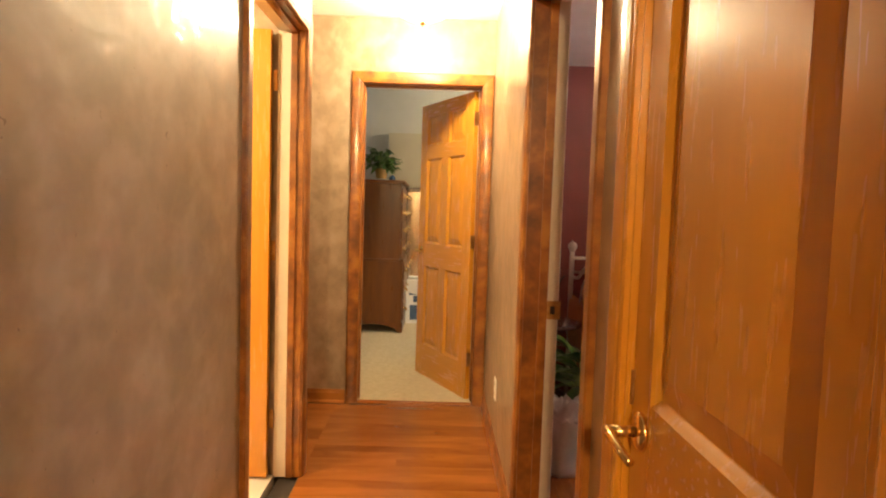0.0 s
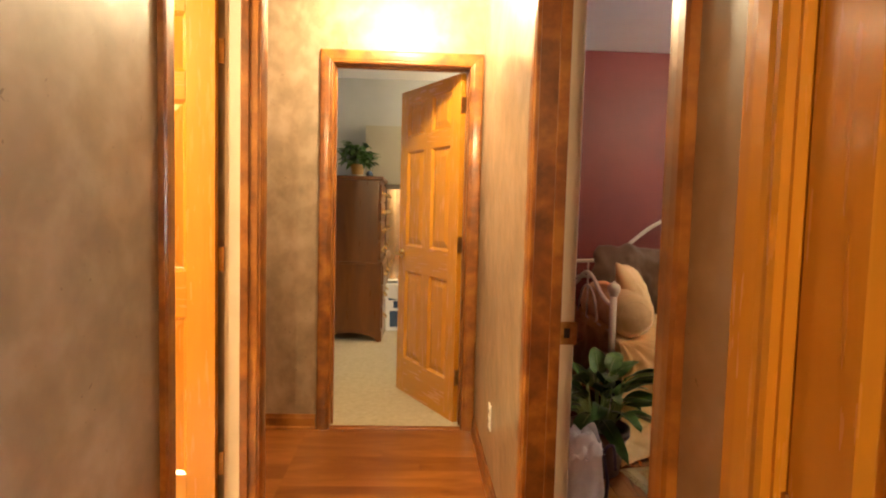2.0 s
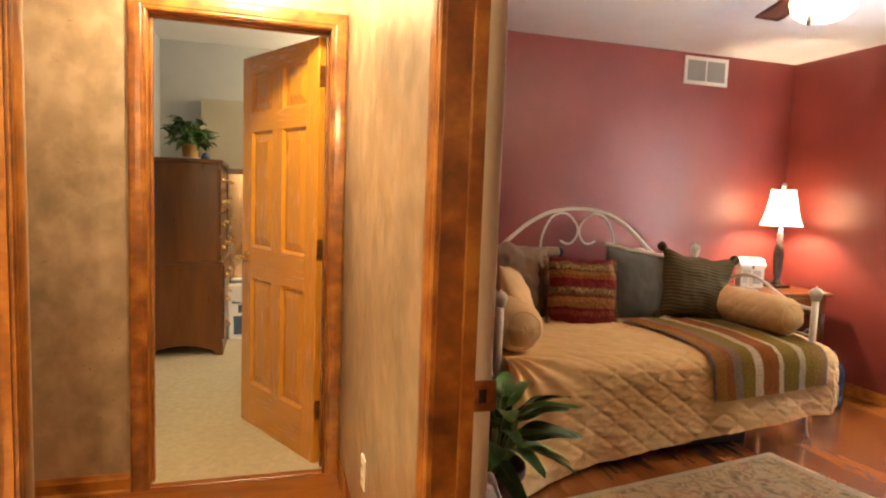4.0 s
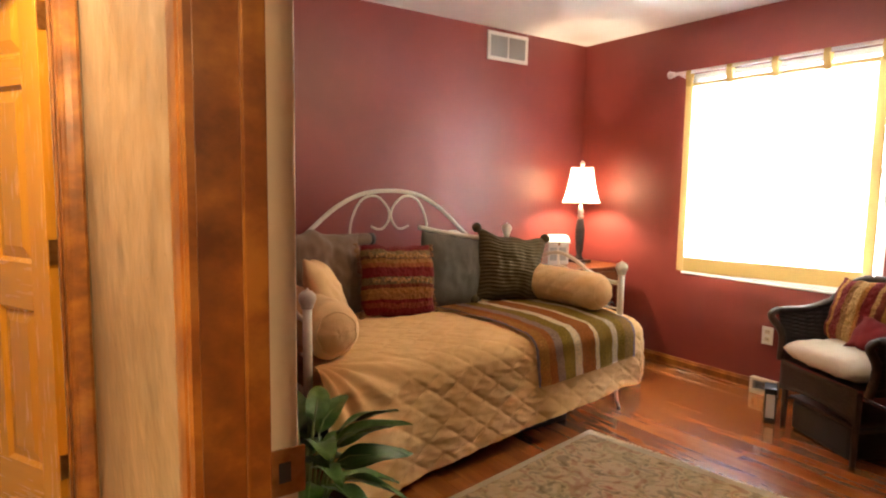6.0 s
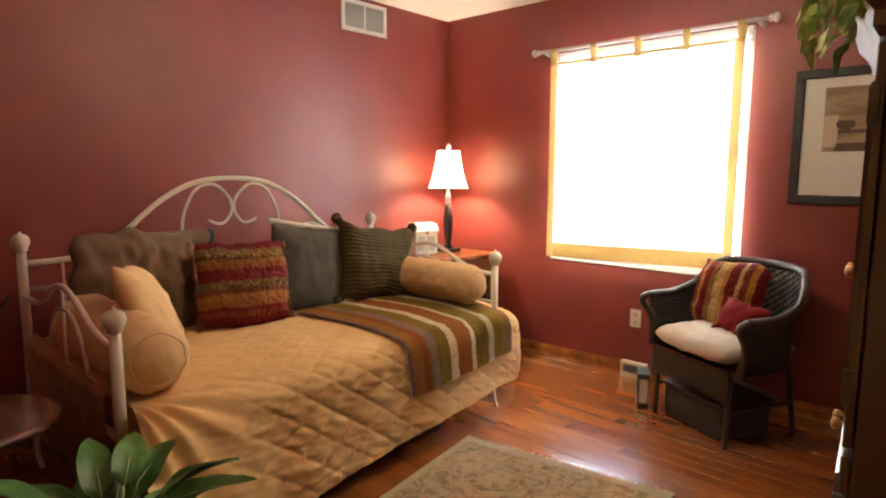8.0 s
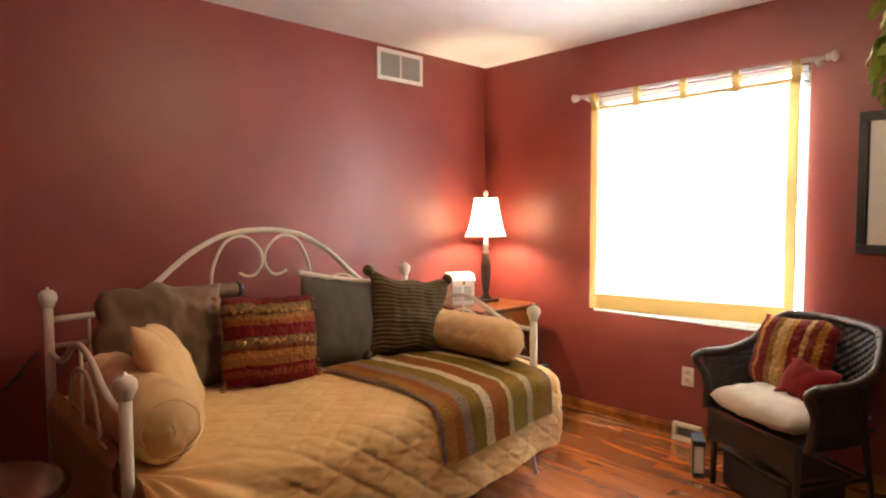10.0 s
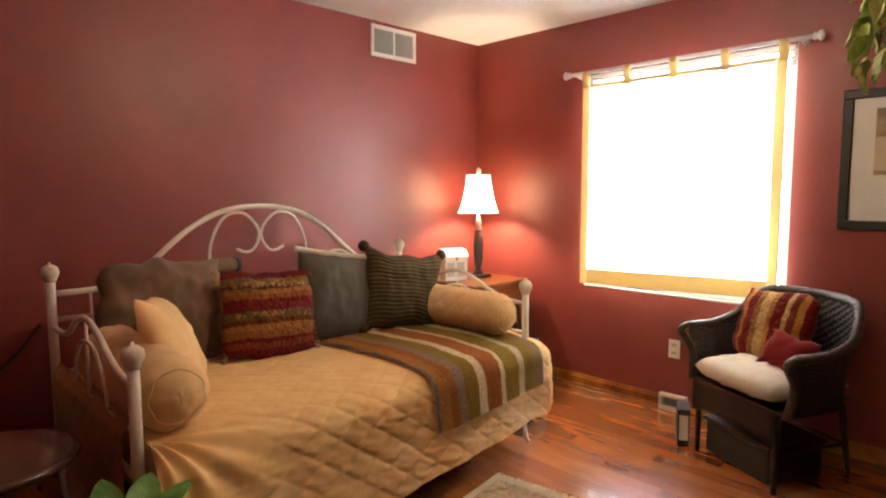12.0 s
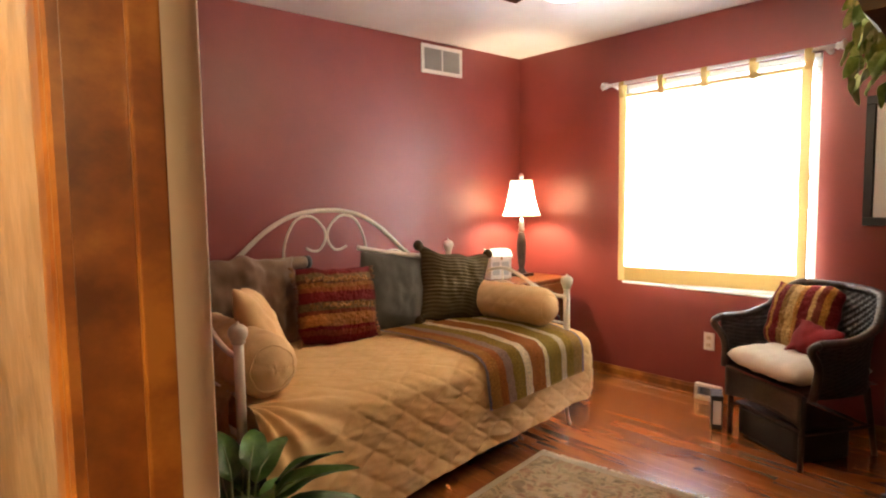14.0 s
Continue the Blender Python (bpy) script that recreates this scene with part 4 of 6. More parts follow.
def coverlet():
    ob = thing("coverlet", pose(0, 0, 0), "tan diamond-quilted coverlet hanging over the daybed front", "coverlet")
    bm = bmesh.new()

    def fn(u, v):
        a = 1.68 + u * (RIGHT_X + 0.27 - 1.68)
        hang = 0.60 - 0.17 * max(0.0, min(1.0, (a - 1.8) / 1.7))
        b = 5.80 - v * (5.80 - FRONT_Y + hang)
        if a > RIGHT_X:
            b = max(b, FRONT_Y - math.sqrt(max(0.0, hang * hang - ((a - RIGHT_X) * 1.5) ** 2)))
        p = bed_surface(a, b)
        e = 0.01
        n = (bed_surface(a + e, b) - bed_surface(a - e, b)).cross(bed_surface(a, b + e) - bed_surface(a, b - e)).normalized()
        hangs = max(0.0, min(1.0, (FRONT_Y + 0.04 - b) / 0.20))
        pucker = 0.0036 * noise.noise(Vector((a * 13, b * 34 + a * 7, 3))) + 0.0016 * noise.noise(Vector((a * 30, b * 60, 7)))
        soft = 0.004 * noise.noise(Vector((a * 3.0, b * 5.0, 8)))
        ra, rb = a - 1.66, FRONT_Y + 0.06 - b
        rad, ang = math.hypot(ra, rb), math.atan2(rb, ra)
        near = max(0.0, 1 - rad / 0.60) * min(1.0, rad / 0.08) * max(0.0, min(1.0, rb / 0.10))
        fold = 0.017 * near * math.sin(21 * ang + 1.2 * noise.noise(Vector((a * 3, b * 3, 1))))
        flat = 1 - 0.85 * min(1.0, near * 1.8)
        return p + n * (0.0062 * quilting(a, b) * (0.42 + 0.58 * hangs) * flat + pucker * (0.7 + 0.6 * hangs) + soft + fold)

    add_grid(bm, fn, 320, 270)
    part("top_and_front", bm, TAN, ob)
    bm = bmesh.new()

    def drop(u, v):
        b, z = 4.86 + u * 0.92, TOPZ + 0.045 - v * (0.41 + 0.02 * math.sin(5 * u))
        out = 0.012 * math.sin(16 * b + 0.8) * v + 0.005 * quilting(z, b) + 0.004 * noise.noise(Vector((b * 9, z * 12, 4)))
        return (1.662 - 0.034 * min(1.0, v * 8) - out, b, z)

    add_grid(bm, drop, 90, 50)
    bmesh.ops.solidify(bm, geom=bm.faces[:], thickness=0.006)
    for f in bm.faces:
        f.smooth = True
    part("side_drop", bm, TAN, ob)
    return ob


coverlet()


def throw_blanket():
    bm = bmesh.new()

    def fn(u, v):
        b = 5.42 - v * (5.42 - FRONT_Y + 0.33 - 0.05 * u)
        a = 2.66 + 0.15 * v + u * (0.87 - 0.12 * v) + 0.04 * (1 - v) * (1 - u)
        p = bed_surface(a, b, 0.020)
        return p + Vector((0, 0, 0.003 * noise.noise(Vector((a * 12, b * 12, 5))))) + Vector((0, -1, 0.4)) * 0.005 * noise.noise(Vector((a * 20, b * 5, 2)))

    add_grid(bm, fn, 90, 80, True)
    bmesh.ops.solidify(bm, geom=bm.faces[:], thickness=-0.009)
    for f in bm.faces:
        f.smooth = True
    return tagged(part("throw_blanket", bm, THROW), "striped knit throw in rust, olive and ivory on the coverlet", "throw blanket")


throw_blanket()


def pillow_mesh(w, h, t, ears=0.0, n=30, seed=0, crease=0.011, bow=0.085, shag=0.0):
    """A stuffed square cushion in the local xz plane, front to -y."""
    bm = bmesh.new()

    def side(sign):
        def fn(u, v):
            p, q = 2 * u - 1, 2 * v - 1
            x = w / 2 * p * (1 - bow * (1 - q * q) + ears * (p * p * q * q) * 0.5)
            z = h / 2 * q * (1 - bow * (1 - p * p) + ears * (p * p * q * q) * 0.5)
            th = max(0.0, (1 - abs(p) ** 2.6) * (1 - abs(q) ** 2.6)) ** 0.6
            x += 1.2 * crease * noise.noise(Vector((seed, q * 2.5, 0.3))) * abs(p)
            z += 1.4 * crease * noise.noise(Vector((seed + 9, p * 2.5, 0.7))) * abs(q)
            wr = crease * (noise.noise(Vector((x * 9 + seed, z * 9, sign * 3.0))) + 0.5 * noise.noise(Vector((x * 24 + seed, z * 16, sign)))) * th
            if shag:
                wr += shag * (noise.noise(Vector((x * 70 + seed, z * 55, sign))) + 0.6 * noise.noise(Vector((x * 140, z * 120 + seed, sign)))) * min(1.0, th * 2)
            return (x, sign * (t / 2 * th + wr + 0.002), z)
        return fn

    add_grid(bm, side(-1), n, n, True)
    add_grid(bm, side(1), n, n, True)
    bmesh.ops.remove_doubles(bm, verts=bm.verts, dist=0.0045)
    return finish(bm, True)


def cushion(name, w, h, t, m, mat, label, ears=0.0, seed=0, piping=None, crease=0.011, bow=0.085, shag=0.0):
    ob = thing(name, m, label, "cushion", "cushions on the daybed")
    part("cover", pillow_mesh(w, h, t, ears, 90 if shag else 44, seed, crease, bow, shag), mat, ob)
    if piping:
        pts = []
        k = 14
        for e in range(4):
            for i in range(k):
                s = 2 * i / k - 1
                p, q = ((s, -1), (1, s), (-s, 1), (-1, -s))[e]
                pts.append((w / 2 * p * (1 - bow * (1 - q * q) + ears * p * p * q * q * 0.5), 0, h / 2 * q * (1 - bow * (1 - p * p) + ears * p * p * q * q * 0.5)))
        pts.append(pts[0])
        part("piping", tube(pts, 0.0055, 8), piping, ob)
    return ob


cushion("square_cushion", 0.58, 0.50, 0.20, pose(2.045, 5.60, 0.805, -13, 2, 5), TAUPE, "large taupe velvet cushion leaning on the daybed back", -0.20, 1, None, 0.034, 0.03)
striped_one = cushion("striped_cushion", 0.47, 0.42, 0.18, pose(2.445, 5.43, 0.77, -17, 3, -3), BURG_STRIPE, "burgundy and gold striped chenille cushion on the daybed", -0.14, 2, None, 0.016, 0.03, 0.006)


def cushion_trim(ob, w, h, t, bands, seed):
    """Shaggy yarn along the side seams and small dull-gold discs sewn on some bands."""
    rnd = random.Random(seed)
    for s in (-1, 1):
        bm = bmesh.new()
        for k in range(46):
            q = 2 * k / 45 - 1
            x, z = s * w / 2 * (1 - 0.085 * (1 - q * q)), h / 2 * q
            o, d, y = s * rnd.uniform(0.010, 0.024), rnd.uniform(-0.012, 0.006), rnd.uniform(-0.012, 0.012)
            add_tube(bm, [(x - s * 0.006, 0, z), (x + o * 0.6, y * 0.6, z + d * 0.3), (x + o, y, z + d)], 0.0035, 5)
        part("yarn_edge", finish(bm, True), YARN, ob)["kind"] = "stuff"
    bm = bmesh.new()
    for k in range(120):
        p, q = rnd.uniform(-0.85, 0.85), rnd.choice(bands) + rnd.uniform(-0.055, 0.055)
        th = ((1 - abs(p) ** 2.6) * (1 - abs(q) ** 2.6)) ** 0.6
        c = Vector((w / 2 * p * (1 - 0.085 * (1 - q * q)), -(t / 2 * th + 0.013), h / 2 * q * (1 - 0.085 * (1 - p * p))))
        m = Matrix.Translation(c) @ Matrix.Rotation(rnd.uniform(-0.7, 0.7), 4, "X") @ Matrix.Rotation(rnd.uniform(-0.7, 0.7), 4, "Z")
        r = rnd.uniform(0.004, 0.008)
        front = [bm.verts.new(m @ Vector((r * math.cos(a * math.pi / 3), -0.001, r * math.sin(a * math.pi / 3)))) for a in range(6)]
        back = [bm.verts.new(m @ Vector((r * math.cos(a * math.pi / 3), 0.012, r * math.sin(a * math.pi / 3)))) for a in range(6)]
        bm.faces.new(front)
        for i in range(6):
            bm.faces.new((front[i], front[(i + 1) % 6], back[(i + 1) % 6], back[i]))
    part("sequin_band", finish(bm), AGED, ob, "dull gold sequins")["kind"] = "stuff"


YARN = noisy("burgundy_yarn", [(0.35, (0.10, 0.012, 0.010)), (0.5, (0.17, 0.06, 0.02)), (0.65, (0.30, 0.15, 0.04))], 14.0, 3.0, 0.9)
cushion_trim(striped_one, 0.47, 0.42, 0.18, (0.68, -0.04), 21)
slate = cushion("square_cushion", 0.46, 0.47, 0.17, pose(2.885, 5.52, 0.785, -15, 10, -6), SLATE, "plain slate green cotton cushion on the daybed", -0.05, 3, None, 0.009, 0.045)
ribbed_one = cushion("ribbed_cushion", 0.49, 0.44, 0.19, pose(3.275, 5.42, 0.79, -15, 9, -12), RIBKNIT, "dark brown rib-knit cushion with pointed corners", 0.16, 4, None, 0.018, 0.09)
for sx in (-1, 1):
    for sz in (-1, 1):
        part("corner_knot", finish(add_lathe(bmesh.new(), [(0.006, -0.03), (0.022, -0.022), (0.032, -0.004), (0.030, 0.014), (0.016, 0.030), (0.004, 0.034)], 14, (sx * 0.255, 0, sz * 0.228)), True), RIBKNIT, ribbed_one)
part("flap", tube(curve_points([(-0.235, 0.02, 0.246), (-0.12, 0.015, 0.240), (0.0, 0.012, 0.238), (0.12, 0.015, 0.240), (0.21, 0.02, 0.246)]), 0.015, 10), CREAM, slate, "pale rolled flap along the top edge")
cushion("small_cushion", 0.42, 0.40, 0.14, pose(1.915, 5.20, TOPZ + 0.185, -26, 8, 58), CREAM_CLOTH, "cream cotton pillow leaning on the bolster", -0.16, 5, None, 0.016, 0.02)


def bolster(m, r, ln, label):
    ob = thing("bolster", m, label, "bolster", "bolsters on the daybed")
    bm = bmesh.new()

    def fn(u, v):
        ang = 2 * math.pi * v
        e = abs(2 * u - 1)
        rr = r * (1 - max(0.0, (e - 0.80) / 0.20) ** 3.0 * 0.30)
        puff = 0.006 * min(abs(math.sin(math.pi * (u * ln + ang * r) / 0.11)), abs(math.sin(math.pi * (u * ln - ang * r) / 0.11))) ** 0.6
        rr += puff + 0.006 * noise.noise(Vector((u * 7, math.cos(ang) * 2, math.sin(ang) * 2)))
        return (rr * math.cos(ang), (u - 0.5) * ln, rr * math.sin(ang))

    add_grid(bm, fn, 60, 64)
    for s in (0, 1):
        def end(u, v, s=s):
            q = fn(s, v)
            k = 1 - u
            pf = 0.004 * noise.noise(Vector((q[0] * 9, q[2] * 9, u * 3)))
            return (q[0] * k, q[1] + (2 * s - 1) * (0.028 * (1 - k * k) + pf), q[2] * k)
        eb = bmesh.new()
        add_grid(eb, end, 10, 64)
        bmesh.ops.remove_doubles(eb, verts=eb.verts, dist=1e-4)
        part("end_panel", finish(eb, True), CREAM_CLOTH, ob)
        rim = [fn(s, k / 40) for k in range(41)]
        part("seam", tube(rim, 0.004, 6), CREAM_CLOTH, ob)
    bmesh.ops.remove_doubles(bm, verts=bm.verts, dist=1e-4)
    part("cover", finish(bm, True), CREAM_CLOTH, ob)
    return ob


bolster(pose(1.778, 5.17, TOPZ + 0.106), 0.122, 0.74, "tan quilted bolster at the end of the daybed")
bolster(pose(3.46, 5.15, TOPZ + 0.122), 0.105, 0.66, "tan cotton bolster at the end of the daybed")
ob = thing("neck_roll", pose(2.32, 5.72, 0.985, 0, 90, 4), "small dark neck roll behind the cushions", "neck roll")
part("cover", tube([(0, 0, -0.11), (0, 0, -0.105), (0, 0, 0.09), (0, 0, 0.10)], [0.03, 0.036, 0.036, 0.03], 18), TAUPE, ob)
part("end_cap", tube([(0, 0, 0.10), (0, 0, 0.125), (0, 0, 0.13)], [0.036, 0.036, 0.02], 18), BLACK, ob)


# ---------- window ----------
def window():
    ob = thing("window_1", pose(0, 0, 0), "white framed double-hung window behind a fabric shade", "window", "", "structure")
    x0, x1 = RX1 + 0.03, RX1 + 0.10
    fr = 0.045
    for y0, y1, z0, z1, nm in ((WY0, WY0 + fr, WZ0, WZ1, "window_frame"), (WY1 - fr, WY1, WZ0, WZ1, "window_frame"), (WY0 + fr, WY1 - fr, WZ0, WZ0 + fr, "window_frame"), (WY0 + fr, WY1 - fr, WZ1 - fr, WZ1, "window_frame"), (WY0 + fr, WY1 - fr, 1.405, 1.447, "meeting_rail")):
        part(nm, box(x0, x1, y0, y1, z0, z1, 0.004), WHITE, ob)
    for z0, z1 in ((WZ0 + fr, 1.405), (1.447, WZ1 - fr)):
        p = part("pane", box(RX1 + 0.064, RX1 + 0.068, WY0 + fr, WY1 - fr, z0, z1), GLASS, ob)
        p.visible_shadow = False
    for y0, y1, z0, z1 in ((WY0 - 0.001, WY0, WZ0, WZ1), (WY1, WY1 + 0.001, WZ0, WZ1)):
        part("reveal", box(RX1 + 0.001, RX1 + 0.139, y0 - 0.002, y1 + 0.002, z0, z1), WHITE, ob)
    part("window_sill", box(RX1 - 0.012, RX1 + 0.03, WY0 - 0.01, WY1 + 0.01, WZ0 - 0.016, WZ0, 0.004), WHITE, ob)
    return ob


window()


def window_shade():
    ob = thing("roman_shade", pose(0, 0, 0), "straw-coloured tab-top fabric shade glowing with daylight", "window shade")
    xs, y0, y1, z0, z1 = RX1 - 0.075, 3.872, 5.090, 0.765, 2.038
    hem = 0.055

    def sheet(a0, a1, b0, b1, dx, nu, nv):
        bm = bmesh.new()
        add_grid(bm, lambda u, v: (xs + dx + 0.010 * math.sin(5 * (a0 + u * (a1 - a0))) * (1 - (b0 + v * (b1 - b0) - z0) / 1.3) + 0.004 * noise.noise(Vector(((a0 + u * (a1 - a0)) * 8, (b0 + v * (b1 - b0)) * 3, 1))), a0 + u * (a1 - a0), b0 + v * (b1 - b0) - 0.03 * (a0 + u * (a1 - a0) - y0) / 1.15 * (1 if b0 + v * (b1 - b0) < 1.0 else 0)), nu, nv)
        return bm

    part("fabric", sheet(y0, y1, z0, z1, 0, 40, 40), SHADE_FABRIC, ob)
    # Hem strips carry the dimmer backlight of the shade's edges in their colour.
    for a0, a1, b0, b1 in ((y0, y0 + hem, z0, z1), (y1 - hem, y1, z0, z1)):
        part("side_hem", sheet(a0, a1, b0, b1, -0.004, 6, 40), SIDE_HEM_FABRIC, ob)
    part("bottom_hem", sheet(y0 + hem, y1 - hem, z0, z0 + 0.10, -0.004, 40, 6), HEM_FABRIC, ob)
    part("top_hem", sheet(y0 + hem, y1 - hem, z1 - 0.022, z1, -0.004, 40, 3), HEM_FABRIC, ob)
    for k in range(5):
        y = y0 + 0.022 + k * (y1 - y0 - 0.044) / 4
        pts = [(xs - 0.002, z1 - 0.03), (xs - 0.020, 2.093), (xs - 0.014, 2.125), (xs + 0.006, 2.131), (xs + 0.024, 2.118), (xs + 0.022, 2.083), (xs + 0.004, z1 - 0.03)]
        bm = bmesh.new()
        vs = [[bm.verts.new((px, y + s * 0.02, pz)) for s in (-1, 1)] for px, pz in pts]
        for a, b in zip(vs, vs[1:]):
            bm.faces.new((a[0], a[1], b[1], b[0]))
        part("tab", finish(bm, True), HEM_FABRIC, ob)
    return ob


window_shade()


def curtain_rod():
    ob = thing("curtain_rod", pose(0, 0, 0), "white curtain rod with ball finials above the window", "curtain rod")
    x, z = RX1 - 0.073, 2.116
    part("rod", tube([(x, 3.765, z), (x, 5.190, z)], 0.012, 14), WHITE, ob)
    for y, s in ((3.765, -1), (5.190, 1)):
        part("finial", finish(add_tube(bmesh.new(), [(x, y + s * d, z) for d in (0, 0.004, 0.012, 0.018, 0.03, 0.042, 0.05, 0.054)], [0.013, 0.02, 0.02, 0.013, 0.026, 0.026, 0.016, 0.004], 18), True), WHITE, ob, "white ball finial")
        part("bracket", tube([(x, y - s * 0.045, z - 0.004), (RX1 - 0.002, y - s * 0.045, z - 0.012)], [0.012, 0.016], 12), WHITE, ob)
    return ob


curtain_rod()


def raised_blind():
    ob = thing("window_blind", pose(0, 0, 0), "white slatted blind drawn up behind the fabric shade", "window blind")
    part("head_rail", box(RX1 + 0.004, RX1 + 0.028, WY0 + 0.01, WY1 - 0.01, WZ1 - 0.028, WZ1 - 0.002, 0.003), WHITE, ob)
    me = mesh_of(box(-0.012, 0.012, WY0 + 0.012, WY1 - 0.012, -0.0006, 0.0006), "slat", WHITE)
    for k in range(5):
        sl = new("slat", me)
        sl.parent = ob
        sl.matrix_local = pose(RX1 + 0.016, 0, WZ1 - 0.042 - 0.017 * k, 0, 12)
    return ob


raised_blind()
structure("backdrop", box(7.0, 7.02, 0.0, 8.5, -0.5, 5.0), glowing("overcast_sky", (0.85, 0.92, 1.0), 5.0), "bright overcast sky seen through the window", "backdrop")


# ---------- corner table, lamp and what stands there ----------
def corner_table():
    ob = thing("bedside_table", pose(0, 0, 0), "small cherry wood bedside table in the room corner", "table")
    x0, x1, y0, y1, z = 3.97, 4.56, 5.51, 6.04, 0.72
    part("tabletop", box(x0, x1, y0, y1, z - 0.025, z, 0.006), CHERRY, ob)
    part("apron", box(x0 + 0.03, x1 - 0.03, y0 + 0.03, y1 - 0.03, z - 0.16, z - 0.025, 0.003), CHERRY, ob)
    dr = part("drawer", box(x0 + 0.07, x1 - 0.07, y0 + 0.018, y0 + 0.03, z - 0.145, z - 0.04, 0.003), CHERRY, ob)
    part("knob", lathe([(0.006, 0), (0.012, 0.01), (0.008, 0.02)], 12, ((x0 + x1) / 2, y0 + 0.01, z - 0.10)), AGED, dr)
    for x in (x0 + 0.045, x1 - 0.045):
        for y in (y0 + 0.045, y1 - 0.045):
            part("leg", lathe([(0.014, 0), (0.017, 0.1), (0.02, 0.35), (0.022, z - 0.16)], 12, (x, y, 0)), CHERRY, ob)
    part("shelf", box(x0 + 0.04, x1 - 0.04, y0 + 0.04, y1 - 0.04, 0.20, 0.22, 0.004), CHERRY, ob)
    return ob


corner_table()


def table_lamp():
    x, y, z = 4.34, 5.82, 0.72
    ob = thing("table_lamp", pose(x, y, z) @ Matrix.Scale(1.06, 4), "lit table lamp with a dark turned base and ivory bell shade", "table lamp")
    part("base_plate", box(-0.065, 0.065, -0.065, 0.065, 0, 0.022, 0.006), IRON, ob)
    part("turned_stem", lathe([(0.045, 0.02), (0.03, 0.035), (0.018, 0.06), (0.028, 0.10), (0.032, 0.17), (0.036, 0.24), (0.026, 0.31), (0.014, 0.335)], 20), IRON, ob)
    part("collar", lathe([(0.018, 0.33), (0.026, 0.345), (0.016, 0.36), (0.024, 0.38), (0.014, 0.40), (0.010, 0.43)], 18), BRUSHED, ob, "pale metal collar")
    bm = bmesh.new()
    prof = [(0.140, 0.445), (0.118, 0.50), (0.100, 0.57), (0.088, 0.64), (0.080, 0.705)]
    add_lathe(bm, prof, 40, cap=False)
    for f in bm.faces:
        f.smooth = True
    sh = part("shade", bm, LAMP_FABRIC, ob, "ivory bell-shaped fabric shade")
    for r, zz in ((0.1405, 0.445), (0.0805, 0.705)):
        part("trim", tube([(r * math.cos(2 * math.pi * k / 40), r * math.sin(2 * math.pi * k / 40), zz) for k in range(41)], 0.004, 8), TAUPE, sh)
    part("harp_rod", tube([(0, 0, 0.42), (0, 0, 0.72)], 0.003, 8), BRUSHED, ob)
    part("finial", lathe([(0.008, 0.71), (0.016, 0.722), (0.018, 0.735), (0.010, 0.75), (0.003, 0.756)], 14), BRUSHED, ob)
    part("bulb", lathe([(0.012, 0.50), (0.028, 0.56), (0.03, 0.60), (0.018, 0.625), (0.004, 0.632)], 14), glowing("lit_bulb", (1.0, 0.72, 0.38), 12.0), ob).visible_shadow = False
    return ob


table_lamp()
def keepsake_box():
    ob = thing("keepsake_box", pose(4.10, 5.84, 0.722, 0, 0, -22), "small white keepsake box with a sloped lid on the table", "box")
    part("body", box(-0.085, 0.085, -0.055, 0.055, 0, 0.155, 0.004), WHITE, ob)
    bm = bmesh.new()
    ends = [[bm.verts.new((x, y, z)) for y, z in ((-0.062, 0.157), (-0.062, 0.172), (-0.02, 0.215), (0.062, 0.222), (0.062, 0.157))] for x in (-0.092, 0.092)]
    for k in range(5):
        bm.faces.new((ends[0][k], ends[0][(k + 1) % 5], ends[1][(k + 1) % 5], ends[1][k]))
    bm.faces.new(ends[0])
    bm.faces.new(ends[1][::-1])
    part("lid", finish(bm), WHITE, ob)
    for x in (-0.045, 0.03):
        part("front_panel", box(x - 0.026, x + 0.03, -0.0575, -0.055, 0.03, 0.13), PALE, ob)
    part("clasp", box(-0.008, 0.008, -0.066, -0.060, 0.145, 0.168, 0.001), AGED, ob)
    return ob


keepsake_box()


def water_jug(m):
    ob = thing("water_jug", m, "blue plastic water jug on the floor by the bed", "water jug")
    prof = [(0.09, 0), (0.11, 0.015), (0.112, 0.09), (0.106, 0.10), (0.112, 0.11), (0.112, 0.19), (0.106, 0.20), (0.112, 0.21), (0.112, 0.28), (0.09, 0.33), (0.04, 0.37), (0.028, 0.38), (0.028, 0.42)]
    part("body", lathe(prof, 28), BLUE_GLASS, ob)
    part("cap", lathe([(0.031, 0.415), (0.031, 0.435), (0.026, 0.44)], 20), BLUE_GLASS, ob)
    return ob


water_jug(pose(4.265, 5.24, 0) @ Matrix.Scale(0.85, 4))
ob = thing("dark_bag", pose(4.0, 5.22, 0, 0, 0, 20), "dark maroon fabric bag standing beside the bed", "bag")
part("body", pillow_mesh(0.30, 0.42, 0.16, 0.05, 22, 9), noisy("maroon_nylon", [(0.3, (0.02, 0.008, 0.012)), (0.7, (0.045, 0.015, 0.02))], 10.0, 4.0, 0.5, 0.6, 0.4, 40.0), ob).location = (0, 0, 0.212)
part("handle", tube(curve_points([(-0.09, 0, 0.40), (-0.07, -0.01, 0.50), (0, -0.015, 0.535), (0.07, -0.01, 0.50), (0.09, 0, 0.40)]), 0.006, 8), BLACK, ob)


